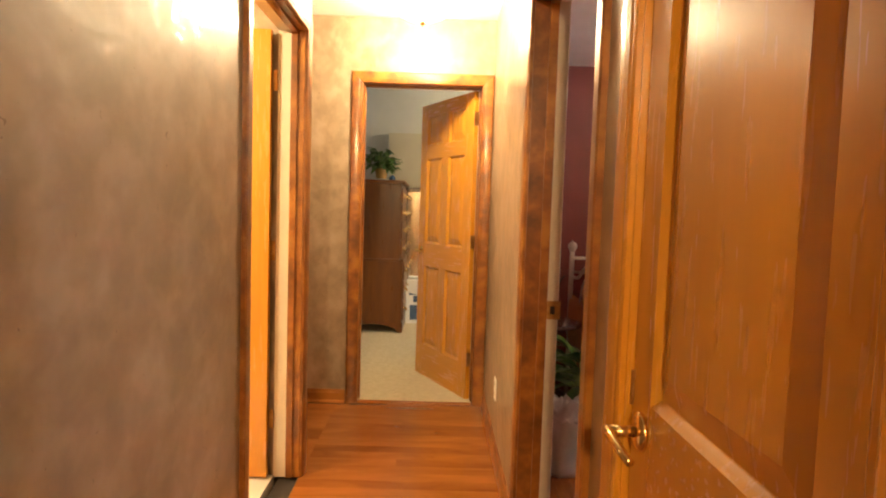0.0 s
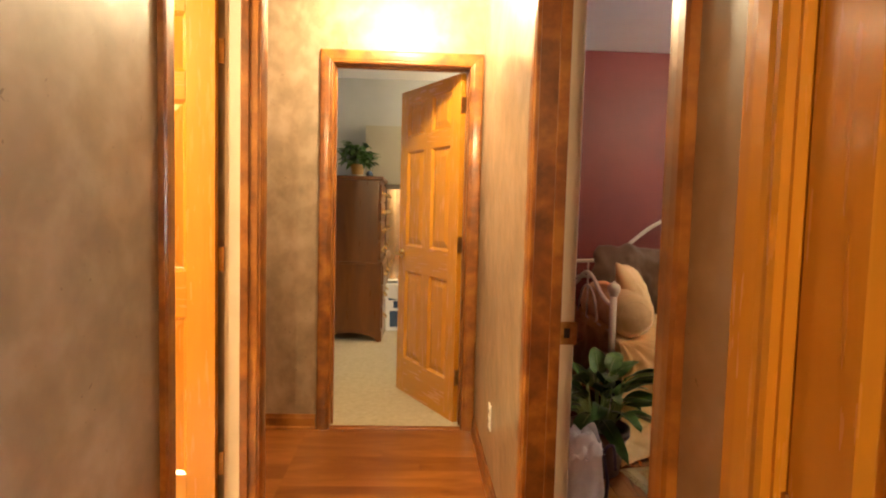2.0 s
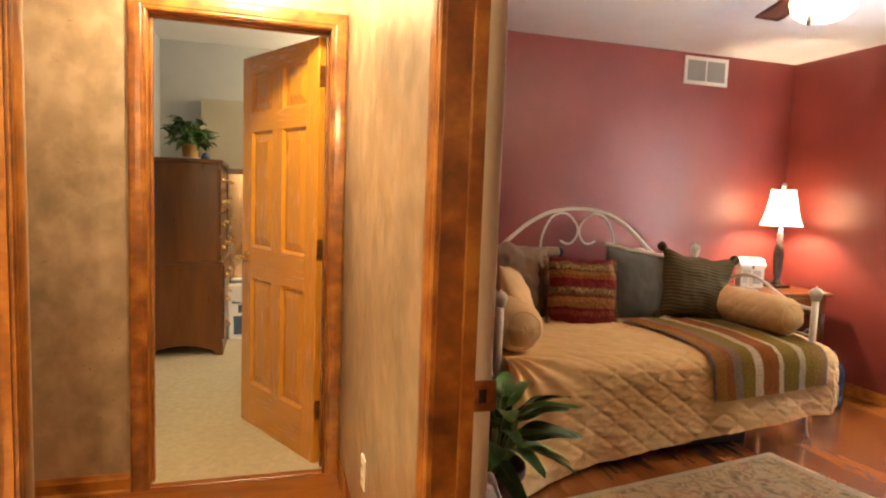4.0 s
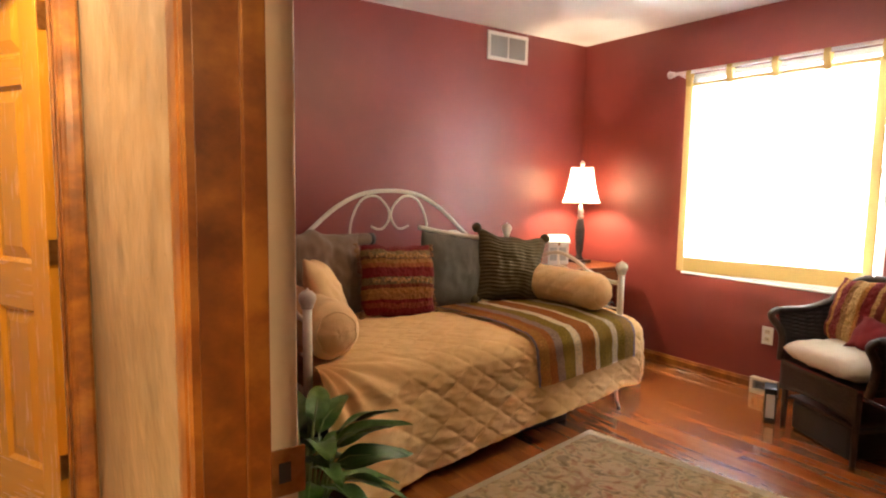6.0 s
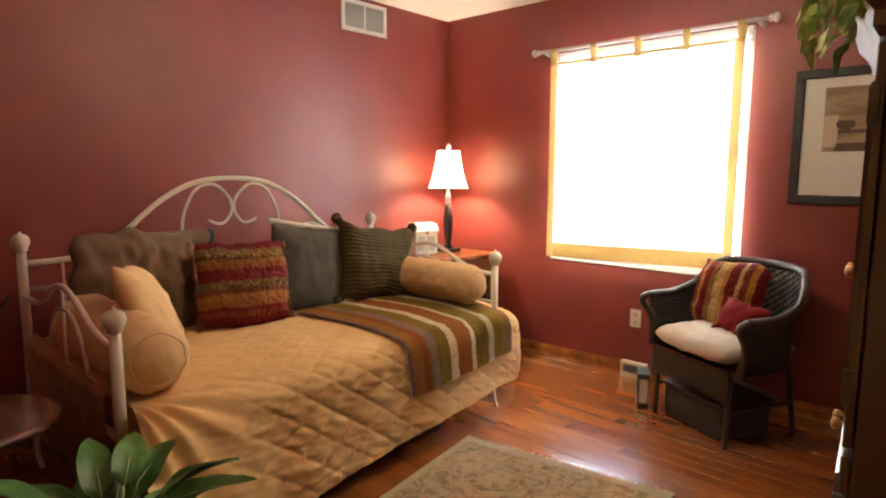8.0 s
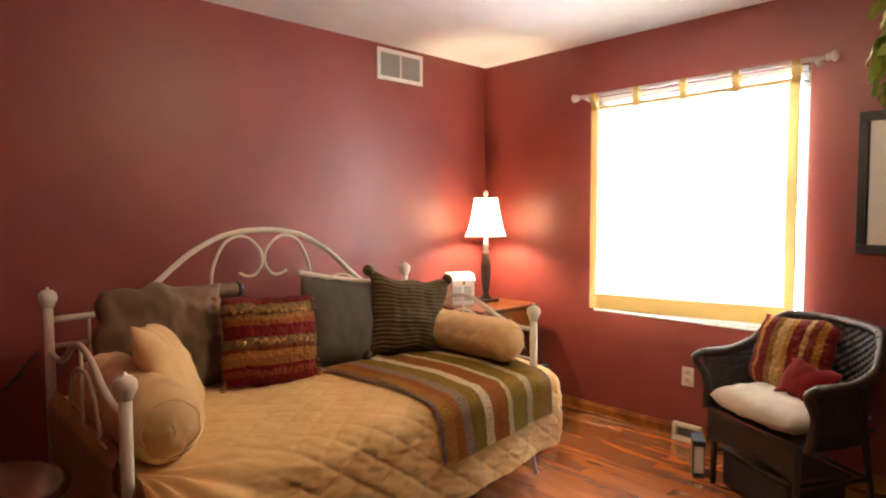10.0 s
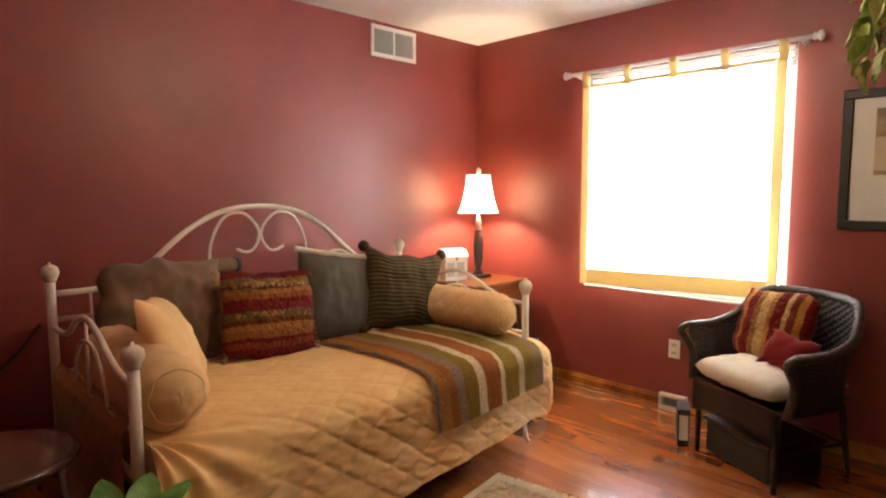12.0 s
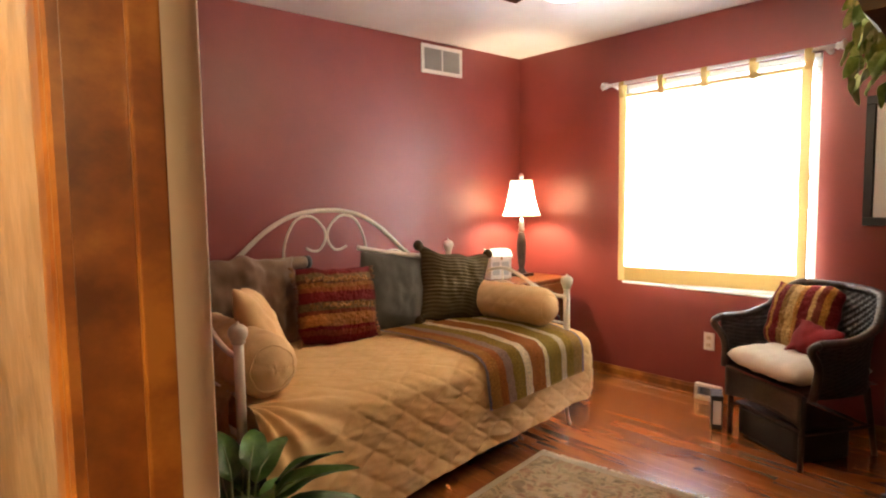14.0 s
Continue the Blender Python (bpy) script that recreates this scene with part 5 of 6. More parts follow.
# ---------- wall fittings ----------
def wall_vent():
    ob = thing("wall_vent", pose(3.776, RY1, 2.346) @ Matrix.Scale(1.063, 4), "white metal return-air grille on the red wall", "vent")
    w, h = 0.372, 0.195
    # Dark sheet in place of the shade behind the slats.
    part("backing", box(-w / 2 + 0.02, w / 2 - 0.02, -0.003, -0.001, -h / 2 + 0.02, h / 2 - 0.02), SHADOWGAP, ob)
    for x0, x1, z0, z1 in ((-w / 2, w / 2, h / 2 - 0.026, h / 2), (-w / 2, w / 2, -h / 2, -h / 2 + 0.026), (-w / 2, -w / 2 + 0.026, -h / 2 + 0.026, h / 2 - 0.026), (w / 2 - 0.026, w / 2, -h / 2 + 0.026, h / 2 - 0.026), (-0.007, 0.007, -h / 2 + 0.026, h / 2 - 0.026)):
        part("frame", box(x0, x1, -0.011, -0.001, z0, z1, 0.002, 1), WHITE, ob)
    bm = box(-w / 4 + 0.010, w / 4 - 0.010, -0.001, 0.001, -0.006, 0.006)
    me = mesh_of(bm, "slat", noisy("grey_enamel", [(0.3, (0.30, 0.29, 0.27)), (0.7, (0.36, 0.35, 0.33))], 12.0, 3.0, 0.5))
    for s in (-1, 1):
        for k in range(13):
            sl = new("slat", me)
            sl.parent = ob
            sl.matrix_local = pose(s * (w / 4 - 0.006), -0.006, -h / 2 + 0.032 + k * 0.0109, 40)
    return ob


wall_vent()


def outlet(m, label):
    ob = thing("outlet", m, label, "outlet", "wall outlets")
    part("cover_plate", box(-0.036, 0.036, -0.006, 0, -0.058, 0.058, 0.003), WHITE, ob)
    for z in (-0.024, 0.024):
        r = part("receptacle", box(-0.017, 0.017, -0.008, -0.006, z - 0.014, z + 0.014, 0.002), CREAM, ob)
        for x in (-0.006, 0.006):
            part("slot", box(x - 0.0012, x + 0.0012, -0.0088, -0.008, z - 0.003, z + 0.007), BLACK, r)
    return ob


outlet(pose(RX1, 4.451, 0.381, 0, 0, -90), "white duplex outlet on the red wall")
outlet(pose(HALL_R, 4.19, 0.33, 0, 0, -90), "white duplex outlet on the hall wall")
ob = thing("floor_register", pose(RX1 - 0.075, 4.432, 0), "cream metal baseboard register by the wall", "register")
for y0, y1, z0, z1 in ((-0.085, 0.085, 0.085, 0.105), (-0.085, 0.085, 0.0, 0.03), (-0.085, -0.06, 0.03, 0.085), (0.06, 0.085, 0.03, 0.085)):
    part("frame", box(0.015, 0.056, y0, y1, z0, z1, 0.004), CREAM, ob)
part("backing", box(0.045, 0.055, -0.06, 0.06, 0.03, 0.085), SHADOWGAP, ob)
me = mesh_of(box(-0.006, 0.006, -0.06, 0.06, -0.0015, 0.0015), "slat", PALE)
for k in range(5):
    sl = new("slat", me)
    sl.parent = ob
    sl.matrix_local = pose(0.028, 0, 0.036 + k * 0.011, 0, 35)


# ---------- framed picture ----------
def framed_picture():
    ob = thing("framed_picture", pose(RX1, 3.331, 1.497, 0, 0, -90) @ Matrix.Scale(1.066, 4), "black framed sepia print with a wide white mat", "framed picture")
    w, h, f = 0.56, 0.64, 0.042
    for x0, x1, z0, z1 in ((-w / 2, w / 2, h / 2 - f, h / 2), (-w / 2, w / 2, -h / 2, -h / 2 + f), (-w / 2, -w / 2 + f, -h / 2 + f, h / 2 - f), (w / 2 - f, w / 2, -h / 2 + f, h / 2 - f)):
        part("frame", box(x0, x1, -0.026, -0.001, z0, z1, 0.005), BLACK, ob)
    part("mat", box(-w / 2 + f, w / 2 - f, -0.012, -0.008, -h / 2 + f, h / 2 - f), WHITE, ob)
    sep = noisy("sepia_print", [(0.3, (0.16, 0.10, 0.05)), (0.5, (0.30, 0.21, 0.12)), (0.7, (0.46, 0.36, 0.23))], 5.0, 5.0, 0.6, None, 0.0, stretch=(1, 1, 2.5))
    pr = part("print", box(-0.15, 0.15, -0.014, -0.012, -0.07, 0.23), sep, ob)
    tone = noisy("sepia_light", [(0.3, (0.52, 0.43, 0.30)), (0.7, (0.62, 0.52, 0.38))], 9.0)
    dk = noisy("sepia_dark", [(0.3, (0.06, 0.035, 0.02)), (0.7, (0.11, 0.07, 0.04))], 9.0)
    for x0, x1, z0, z1, mm in ((-0.15, -0.09, -0.05, 0.10, tone), (-0.09, 0.02, 0.015, 0.03, dk), (-0.10, 0.15, -0.07, -0.03, dk)):
        part("print_shape", box(x0, x1, -0.0148, -0.014, z0, z1), mm, pr)
    bm = bmesh.new()
    add_lathe(bm, [(0.012, 0.0), (0.034, 0.012), (0.04, 0.03), (0.03, 0.045)], 18, (-0.06, 0, 0.03), squash=(1, 0.02))
    b = part("print_bowl", finish(bm), dk, pr)
    b.location = (0, -0.0152, 0)
    bm = bmesh.new()
    add_lathe(bm, [(0.055, 0.0), (0.045, 0.07), (0.02, 0.12), (0.01, 0.15)], 18, (0.075, 0, -0.03), squash=(1, 0.02))
    b = part("print_figure", finish(bm), tone, pr)
    b.location = (0, -0.0152, 0)
    gl = part("glazing", box(-w / 2 + f, w / 2 - f, -0.021, -0.019, -h / 2 + f, h / 2 - f), GLASS, ob)
    gl.visible_shadow = False
    return ob


framed_picture()


# ---------- wicker chair ----------
def wicker_chair():
    fl, fr = Vector((4.152, 4.135, 0)), Vector((3.885, 3.640, 0))
    mid = (fl + fr) / 2
    ang = math.degrees(math.atan2((fl - fr).y, (fl - fr).x)) + 180
    # local x across the seat, local -y to the front
    ob = thing("wicker_chair", pose(mid.x, mid.y, 0, 0, 0, ang), "dark brown woven wicker tub chair with curved back", "chair")
    W, D, SEAT = 0.54, 0.48, 0.385
    for x, y, lean in ((-W / 2 + 0.02, 0.02, 0.0), (W / 2 - 0.02, 0.02, 0.0), (-W / 2 + 0.06, D - 0.05, 1), (W / 2 - 0.06, D - 0.05, 1)):
        part("leg", tube([(x - lean * 0.02 * (1 if x > 0 else -1), y + lean * 0.09, 0.0), (x, y, SEAT - 0.02)], [0.013, 0.017], 12), CANE, ob)
    for s in (-1, 1):
        part("stretcher", tube([(s * (W / 2 - 0.03), 0.03, 0.17), (s * (W / 2 - 0.05), D - 0.03, 0.17)], 0.009, 8), CANE, ob)
    part("stretcher", tube([(-W / 2 + 0.05, D - 0.03, 0.17), (W / 2 - 0.05, D - 0.03, 0.17)], 0.009, 8), CANE, ob)
    # seat and apron
    bm = bmesh.new()
    add_grid(bm, lambda u, v: ((u - 0.5) * W * (1 - 0.25 * max(0, v - 0.4)), v * D, SEAT - 0.015 * math.sin(math.pi * u) * math.sin(math.pi * v)), 12, 12, True)
    bmesh.ops.solidify(bm, geom=bm.faces[:], thickness=0.02)
    part("seat", finish(bm), WICKER, ob)
    bm = bmesh.new()
    add_grid(bm, lambda u, v: ((u - 0.5) * W, -0.004 + 0.02 * math.sin(math.pi * u) * -1, SEAT - v * (0.17 - 0.04 * math.sin(math.pi * u))), 16, 5, True)
    bmesh.ops.solidify(bm, geom=bm.faces[:], thickness=0.014)
    part("apron", finish(bm), WICKER, ob)

    # tub: one wall from the front of one arm, round the back, to the other
    def outline(t):
        """t 0..1 along the tub; gives place and rim height."""
        a = math.pi * (t - 0.5) * 1.16
        x = (W / 2 + 0.035) * math.sin(a)
        y = D * 0.52 + (D * 0.52) * math.cos(a)
        if abs(t - 0.5) > 0.36:
            k = (abs(t - 0.5) - 0.36) / 0.14
            y -= 0.16 * k
            x *= 1 + 0.03 * k
        rise = min(1.0, max(0.0, (0.44 - abs(t - 0.5)) / 0.24))
        rim = 0.640 + 0.185 * (rise * rise * (3 - 2 * rise)) + 0.012 * math.cos(math.pi * (t - 0.5))
        return x, y, rim

    def tub(off):
        def fn(u, v):
            x, y, rim = outline(u)
            z = SEAT - 0.02 + v * (rim - SEAT + 0.02)
            flare = 1 + 0.14 * v * v + off
            return (x * flare, D * 0.45 + (y - D * 0.45) * (1 + 0.10 * v * v + off), z)
        return fn

    bm = bmesh.new()
    plain, stakes, rows = tub(0.0), 46, 26

    def woven(u, v):
        """Strands passing in front of and behind upright stakes, row by row."""
        p = Vector(plain(u, v))
        n = Vector((p.x, p.y - D * 0.45, 0)).normalized()
        row = v * rows
        over = math.cos(math.pi * (u * stakes + int(row)))
        return p + n * 0.0045 * over * math.sin(math.pi * (row % 1.0)) ** 0.6

    add_grid(bm, woven, stakes * 4, rows * 4, True)
    bmesh.ops.solidify(bm, geom=bm.faces[:], thickness=0.012)
    part("tub_back", finish(bm), WICKER_WOVEN, ob)
    rim = [tub(0.01)(k / 64, 1.0) for k in range(65)]
    part("rolled_rim", tube(rim, 0.021, 12), CANE, ob)
    for k in (0, 64):
        p = tub(0.01)(k / 64, 1.0)
        part("arm_front", tube(curve_points([p, (p[0] * 0.98, p[1] - 0.035, p[2] - 0.03), (p[0] * 0.93, 0.03, p[2] - 0.13), (p[0] * 0.88, 0.02, SEAT - 0.02)]), 0.02, 12), CANE, ob)
    bm = bmesh.new()
    for k in range(60):
        p, q = Vector(rim[k]), Vector(rim[k + 1])
        if k % 2 == 0:
            d = (q - p).normalized()
            up = d.orthogonal().normalized()
            ringp = [p + (q - p) * 0.5 * s + 0.0225 * (math.cos(2 * math.pi * s * 1.0 + k) * up + math.sin(2 * math.pi * s + k) * d.cross(up)) for s in (0, 0.25, 0.5, 0.75, 1.0)]
            add_tube(bm, ringp, 0.004, 6)
    wr = part("rim_wrapping", finish(bm, True), CANE, ob)
    wr["kind"] = "stuff"
    return ob, ang, mid


chair, CH_A, CH_M = wicker_chair()
CHM = pose(CH_M.x, CH_M.y, 0, 0, 0, CH_A)


def seat_pad():
    bm = bmesh.new()

    def side(s):
        def fn(u, v):
            p, q = 2 * u - 1, 2 * v - 1
            th = max(0.0, (1 - abs(p) ** 5) * (1 - abs(q) ** 5)) ** 0.45
            dent = 1 - 0.35 * math.exp(-((p + 0.05) ** 2 + q * q) / 0.03)
            return (0.255 * p * (1 - 0.05 * q * q), 0.205 + 0.235 * q * (1 - 0.05 * p * p), 0.455 + s * 0.064 * th * dent + (0.009 * noise.noise(Vector((p * 4, q * 4, s))) + 0.003 * noise.noise(Vector((p * 14, q * 14, s)))) * min(1.0, th * 1.5))
        return fn
    for s in (-1, 1):
        add_grid(bm, side(s), 30, 30, True)
    bmesh.ops.remove_doubles(bm, verts=bm.verts, dist=0.004)
    ob = thing("seat_cushion", CHM, "thick cream fleece seat cushion on the wicker chair", "seat cushion")
    part("cover", finish(bm, True), SHEEPSKIN, ob)
    part("button", lathe([(0.012, 0), (0.010, 0.005), (0.002, 0.008)], 14, (-0.012, 0.205, 0.490)), SHEEPSKIN, ob)


seat_pad()
cushion("chair_cushion", 0.40, 0.36, 0.12, CHM @ pose(-0.075, 0.31, 0.675, -20, 0, 10), CHAIR_STRIPE, "burgundy and gold striped cushion on the wicker chair", -0.12, 7, None, 0.014, 0.02, 0.005)["group"] = "chair cushions"
cushion("chair_cushion", 0.24, 0.18, 0.09, CHM @ pose(0.10, 0.22, 0.59, -30, 6, 8), cloth("crimson_velvet", [(0.3, (0.10, 0.001, 0.002)), (0.7, (0.14, 0.002, 0.003))], 0.95, 300.0, 0.3, 0.0), "small plain crimson cushion on the wicker chair", 0.05, 8)["group"] = "chair cushions"
ob = thing("magazine_holder", pose(4.205, 4.20, 0, 0, 0, -62), "dark magazine holder with a pale card beside the chair", "magazine holder")
part("body", box(-0.03, 0.03, -0.07, 0.07, 0, 0.19, 0.006), BLACK, ob)
part("card", box(-0.022, 0.022, -0.074, -0.0705, 0.03, 0.165), WHITE, ob)
part("band", box(-0.032, 0.032, -0.072, 0.072, 0.17, 0.195, 0.003), BLACK, ob)
# Black, and sized to fill the dark area below the seat.
ob = thing("storage_basket", pose(4.22, 3.80, 0, 0, 0, CH_A), "low dark woven basket under the wicker chair", "basket")
part("body", box(-0.21, 0.21, -0.17, 0.15, 0.0, 0.175, 0.02), BLACK, ob)
part("rim", box(-0.22, 0.22, -0.18, 0.16, 0.17, 0.19, 0.008), CANE, ob)


# ---------- rug ----------
def rug():
    c0, c1 = Vector((3.203, 4.642, 0)), Vector((3.361, 3.674, 0))
    ang = math.degrees(math.atan2((c1 - c0).y, (c1 - c0).x))
    ob = thing("area_rug", pose(c0.x, c0.y, 0.002, 0, 0, ang), "small beige floral woven rug with cream fringed ends", "rug")
    w, ln = (c1 - c0).length, 1.65

    def sheet(x0, x1, y0, y1, z, n=20):
        bm = bmesh.new()
        add_grid(bm, lambda u, v: (x0 + u * (x1 - x0), y0 + v * (y1 - y0), z + 0.0015 * noise.noise(Vector((u * 5, v * 7, z)))), n, n)
        bmesh.ops.solidify(bm, geom=bm.faces[:], thickness=0.006)
        return finish(bm)

    part("field", sheet(0.035, w - 0.035, -ln + 0.075, -0.075, 0.008), RUG, ob)
    for x0, x1 in ((0, 0.035), (w - 0.035, w)):
        part("selvedge", sheet(x0, x1, -ln + 0.075, -0.075, 0.0085, 12), FRINGE, ob)
    for y0, y1 in ((-0.075, -0.03), (-ln + 0.03, -ln + 0.075)):
        part("end_band", sheet(0, w, y0, y1, 0.0085, 12), FRINGE, ob)
    rnd = random.Random(5)
    for y, s in ((-0.032, 1), (-ln + 0.032, -1)):
        bm = bmesh.new()
        for k in range(150):
            x = k / 149 * w
            a, b = rnd.uniform(-0.008, 0.008), rnd.uniform(0.022, 0.034)
            add_tube(bm, [(x, y, 0.004), (x + a * 0.5, y + s * b * 0.5, 0.005), (x + a, y + s * b, 0.002)], 0.0022, 4)
        fr = part("fringe", finish(bm), FRINGE, ob)
        fr["kind"] = "stuff"
    return ob


rug()


# ---------- armoire of the red room ----------
def armoire():
    ob = thing("armoire", pose(2.485, 3.005, 0, 0, 0, 6.5), "tall glossy dark mahogany armoire with panelled doors", "armoire")
    # local x along the front, local -y into the depth behind it
    W, D, H = 1.05, 0.50, 1.60
    part("body", box(0, W, -D, -0.022, 0.10, H, 0.004), DARKWOOD, ob)
    part("plinth", box(-0.015, W + 0.015, -D, 0.0, 0.0, 0.11, 0.01), DARKWOOD, ob)
    bm = bmesh.new()
    prof = [(0.0, H - 0.02), (0.012, H), (0.012, H + 0.03), (0.03, H + 0.05), (0.036, H + 0.075), (0.05, H + 0.10), (0.075, H + 0.13), (0.085, H + 0.16), (0.085, H + 0.20)]
    rings = [[bm.verts.new(p) for p in ((-o, -D, z), (-o, o, z), (W + o, o, z), (W + o, -D, z))] for o, z in prof]
    for a, b in zip(rings, rings[1:]):
        for i in range(4):
            bm.faces.new((a[i], a[(i + 1) % 4], b[(i + 1) % 4], b[i]))
    bm.faces.new(rings[-1])
    bm.faces.new(rings[0])
    part("crown_moulding", finish(bm), DARKWOOD, ob)
    part("side_frame", box(-0.006, 0.0, -D + 0.05, -0.07, 0.2, 0.28, 0.002), DARKWOOD, ob)
    for k in (0, 1):
        x0, x1 = (0.004, W / 2 - 0.002) if k == 0 else (W / 2 + 0.002, W - 0.004)
        for z0, z1, nm in ((0.72, H - 0.03, "door"), (0.13, 0.70, "lower_door")):
            bm = bmesh.new()
            add_box(bm, x0, x1, -0.02, 0.0, z0, z1, 0.003, 1)
            loops = []
            for ins, dep in ((0.065, 0.0), (0.07, 0.008), (0.085, 0.008), (0.10, -0.001), (0.13, 0.006), (0.134, 0.006)):
                loops.append([bm.verts.new((x, dep + 0.0006, z)) for x, z in ((x0 + ins, z0 + ins), (x1 - ins, z0 + ins), (x1 - ins, z1 - ins), (x0 + ins, z1 - ins))])
            for a, b in zip(loops, loops[1:]):
                for i in range(4):
                    bm.faces.new((a[i], a[(i + 1) % 4], b[(i + 1) % 4], b[i]))
            bm.faces.new(loops[-1])
            dr = part(nm, finish(bm), DARKWOOD, ob)
            kx = W / 2 - 0.035 if k == 0 else W / 2 + 0.035
            kz = 1.04 if nm == "door" else 0.60
            bm = bmesh.new()
            add_tube(bm, [(kx, 0, kz), (kx, 0.014, kz), (kx, 0.022, kz), (kx, 0.034, kz), (kx, 0.04, kz)], [0.008, 0.007, 0.017, 0.018, 0.006], 16)
            part("knob", finish(bm, True), AGED, dr)
            hx = 0.0 if k == 0 else W
            for hz in (z0 + 0.10, z1 - 0.16):
                part("hinge", box(hx - 0.007, hx + 0.007, -0.012, 0.009, hz, hz + 0.075, 0.002), IRON, dr)
    return ob


armoire()


def leaf_mesh(ln, w, droop, cup=0.15, n=10, lobed=False):
    bm = bmesh.new()

    def fn(u, v):
        s = 2 * v - 1
        prof = math.sin(math.pi * min(1, u ** 0.8)) ** 0.55 * (1 - 0.1 * u)
        if lobed:
            prof = (math.sin(math.pi * u ** 0.55) ** 0.7)
        y = s * w / 2 * prof
        z = -droop * u * u + cup * abs(y) + 0.006 * math.sin(9 * u + 4 * s)
        return (u * ln, y, z)
    add_grid(bm, fn, n, 4)
    return bm


def potted_plant():
    ob = thing("potted_plant", pose(1.46, 4.37, 0), "potted plant with broad glossy arching leaves by the doorway", "potted plant")
    part("pot", lathe([(0.09, 0), (0.105, 0.01), (0.135, 0.19), (0.15, 0.20), (0.15, 0.235), (0.138, 0.235), (0.13, 0.20)], 28, cap=False), TERRA, ob, "brown glazed pot")
    part("soil", lathe([(0.128, 0.20), (0.125, 0.205), (0.01, 0.212)], 24), SOIL, ob)
    rnd = random.Random(11)
    for k in range(38):
        az = 2.399963 * k + rnd.uniform(-0.25, 0.25)
        tier = k / 38
        el = 0.10 + 0.85 * tier * rnd.uniform(0.7, 1.1)
        ln, w = rnd.uniform(0.19, 0.26), rnd.uniform(0.075, 0.105)
        stem_h = 0.08 + 0.20 * tier
        base = Vector((0.05 * math.cos(az), 0.05 * math.sin(az), 0.20))
        tip = base + Vector((0.06 * math.cos(az), 0.06 * math.sin(az), stem_h))
        part("stalk", tube([base, (base + tip) / 2 + Vector((0, 0, 0.01)), tip], [0.006, 0.005, 0.004], 6), RIB, ob)
        lf = part("leaf", leaf_mesh(ln, w, rnd.uniform(0.06, 0.15), 0.30), LEAF, ob)
        lf.matrix_local = Matrix.Translation(tip) @ Matrix.Rotation(az, 4, "Z") @ Matrix.Rotation(-el, 4, "Y") @ Matrix.Rotation(rnd.uniform(-0.5, 0.5), 4, "X")
        part("midrib", tube([(u * ln * 0.96, 0, 0.002 + lf_z(u, lf)) for u in (0, 0.25, 0.5, 0.75, 1)], [0.0032, 0.0028, 0.0022, 0.0016, 0.0008], 5), RIB, lf)
    return ob


def lf_z(u, lf):
    """Height of a leaf's middle line, read from its own mesh."""
    n = 10
    i = min(n, round(u * n))
    return lf.data.vertices[i * 5 + 2].co.z


potted_plant()


def paper_bag():
    ob = thing("gift_bag", pose(1.25, 3.97, 0, 0, 0, 25), "crumpled white paper gift bag with a dark ribbon", "gift bag")
    bm = bmesh.new()

    def fn(u, v):
        a = 2 * math.pi * u
        r = 0.12 * (1 - 0.25 * v) * (1 + 0.10 * noise.noise(Vector((math.cos(a) * 2, math.sin(a) * 2, v * 4))))
        sq = 1 / max(abs(math.cos(a)), abs(math.sin(a))) ** 0.45
        return (r * sq * math.cos(a), 0.75 * r * sq * math.sin(a), v * 0.34 + 0.03 * v * math.sin(3 * a + 1) + 0.001)
    add_grid(bm, fn, 48, 16)
    bmesh.ops.remove_doubles(bm, verts=bm.verts, dist=1e-4)
    bmesh.ops.solidify(bm, geom=bm.faces[:], thickness=0.003)
    part("bag", finish(bm), BAGPAPER, ob)
    bm = bmesh.new()
    rnd = random.Random(4)
    for k in range(5):
        a = k * 1.3
        add_grid(bm, lambda u, v: (0.05 * math.cos(a) + (u - 0.5) * 0.10, 0.04 * math.sin(a) + (v - 0.5) * 0.10, 0.27 + 0.09 * math.sin(math.pi * u) * math.sin(math.pi * v) + 0.03 * noise.noise(Vector((u * 4 + k, v * 4, 0)))), 8, 8)
    part("tissue", finish(bm, False, False), BAGPAPER, ob)
    part("ribbon", tube(curve_points([(0.09, -0.075, 0.02), (0.095, -0.08, 0.15), (0.08, -0.07, 0.27), (0.11, -0.09, 0.30), (0.12, -0.10, 0.20)]), 0.007, 8), noisy("dark_purple_ribbon", [(0.3, (0.03, 0.012, 0.04)), (0.7, (0.05, 0.02, 0.06))], 10.0, 3.0, 0.4), ob)
    return ob


paper_bag()


def round_table():
    ob = thing("round_side_table", pose(1.31, 5.06, 0), "round dark wood side table beside the daybed", "side table")
    gloss = wood("polished_walnut", (0.06, 0.024, 0.014), (0.10, 0.040, 0.024), (0.15, 0.062, 0.038), "x", 0.2, 1.0)
    part("tabletop", lathe([(0.20, 0.515), (0.238, 0.52), (0.245, 0.53), (0.238, 0.542), (0.22, 0.545), (0.01, 0.545)], 48), gloss, ob)
    part("column", lathe([(0.022, 0.06), (0.03, 0.12), (0.02, 0.2), (0.035, 0.30), (0.02, 0.42), (0.05, 0.51)], 20), DARKWOOD, ob)
    for k in range(3):
        a = 2 * math.pi * k / 3 + 0.4
        part("foot", tube(curve_points([(0.02 * math.cos(a), 0.02 * math.sin(a), 0.10), (0.10 * math.cos(a), 0.10 * math.sin(a), 0.08), (0.19 * math.cos(a), 0.19 * math.sin(a), 0.014)]), 0.014, 10), DARKWOOD, ob)
    return ob


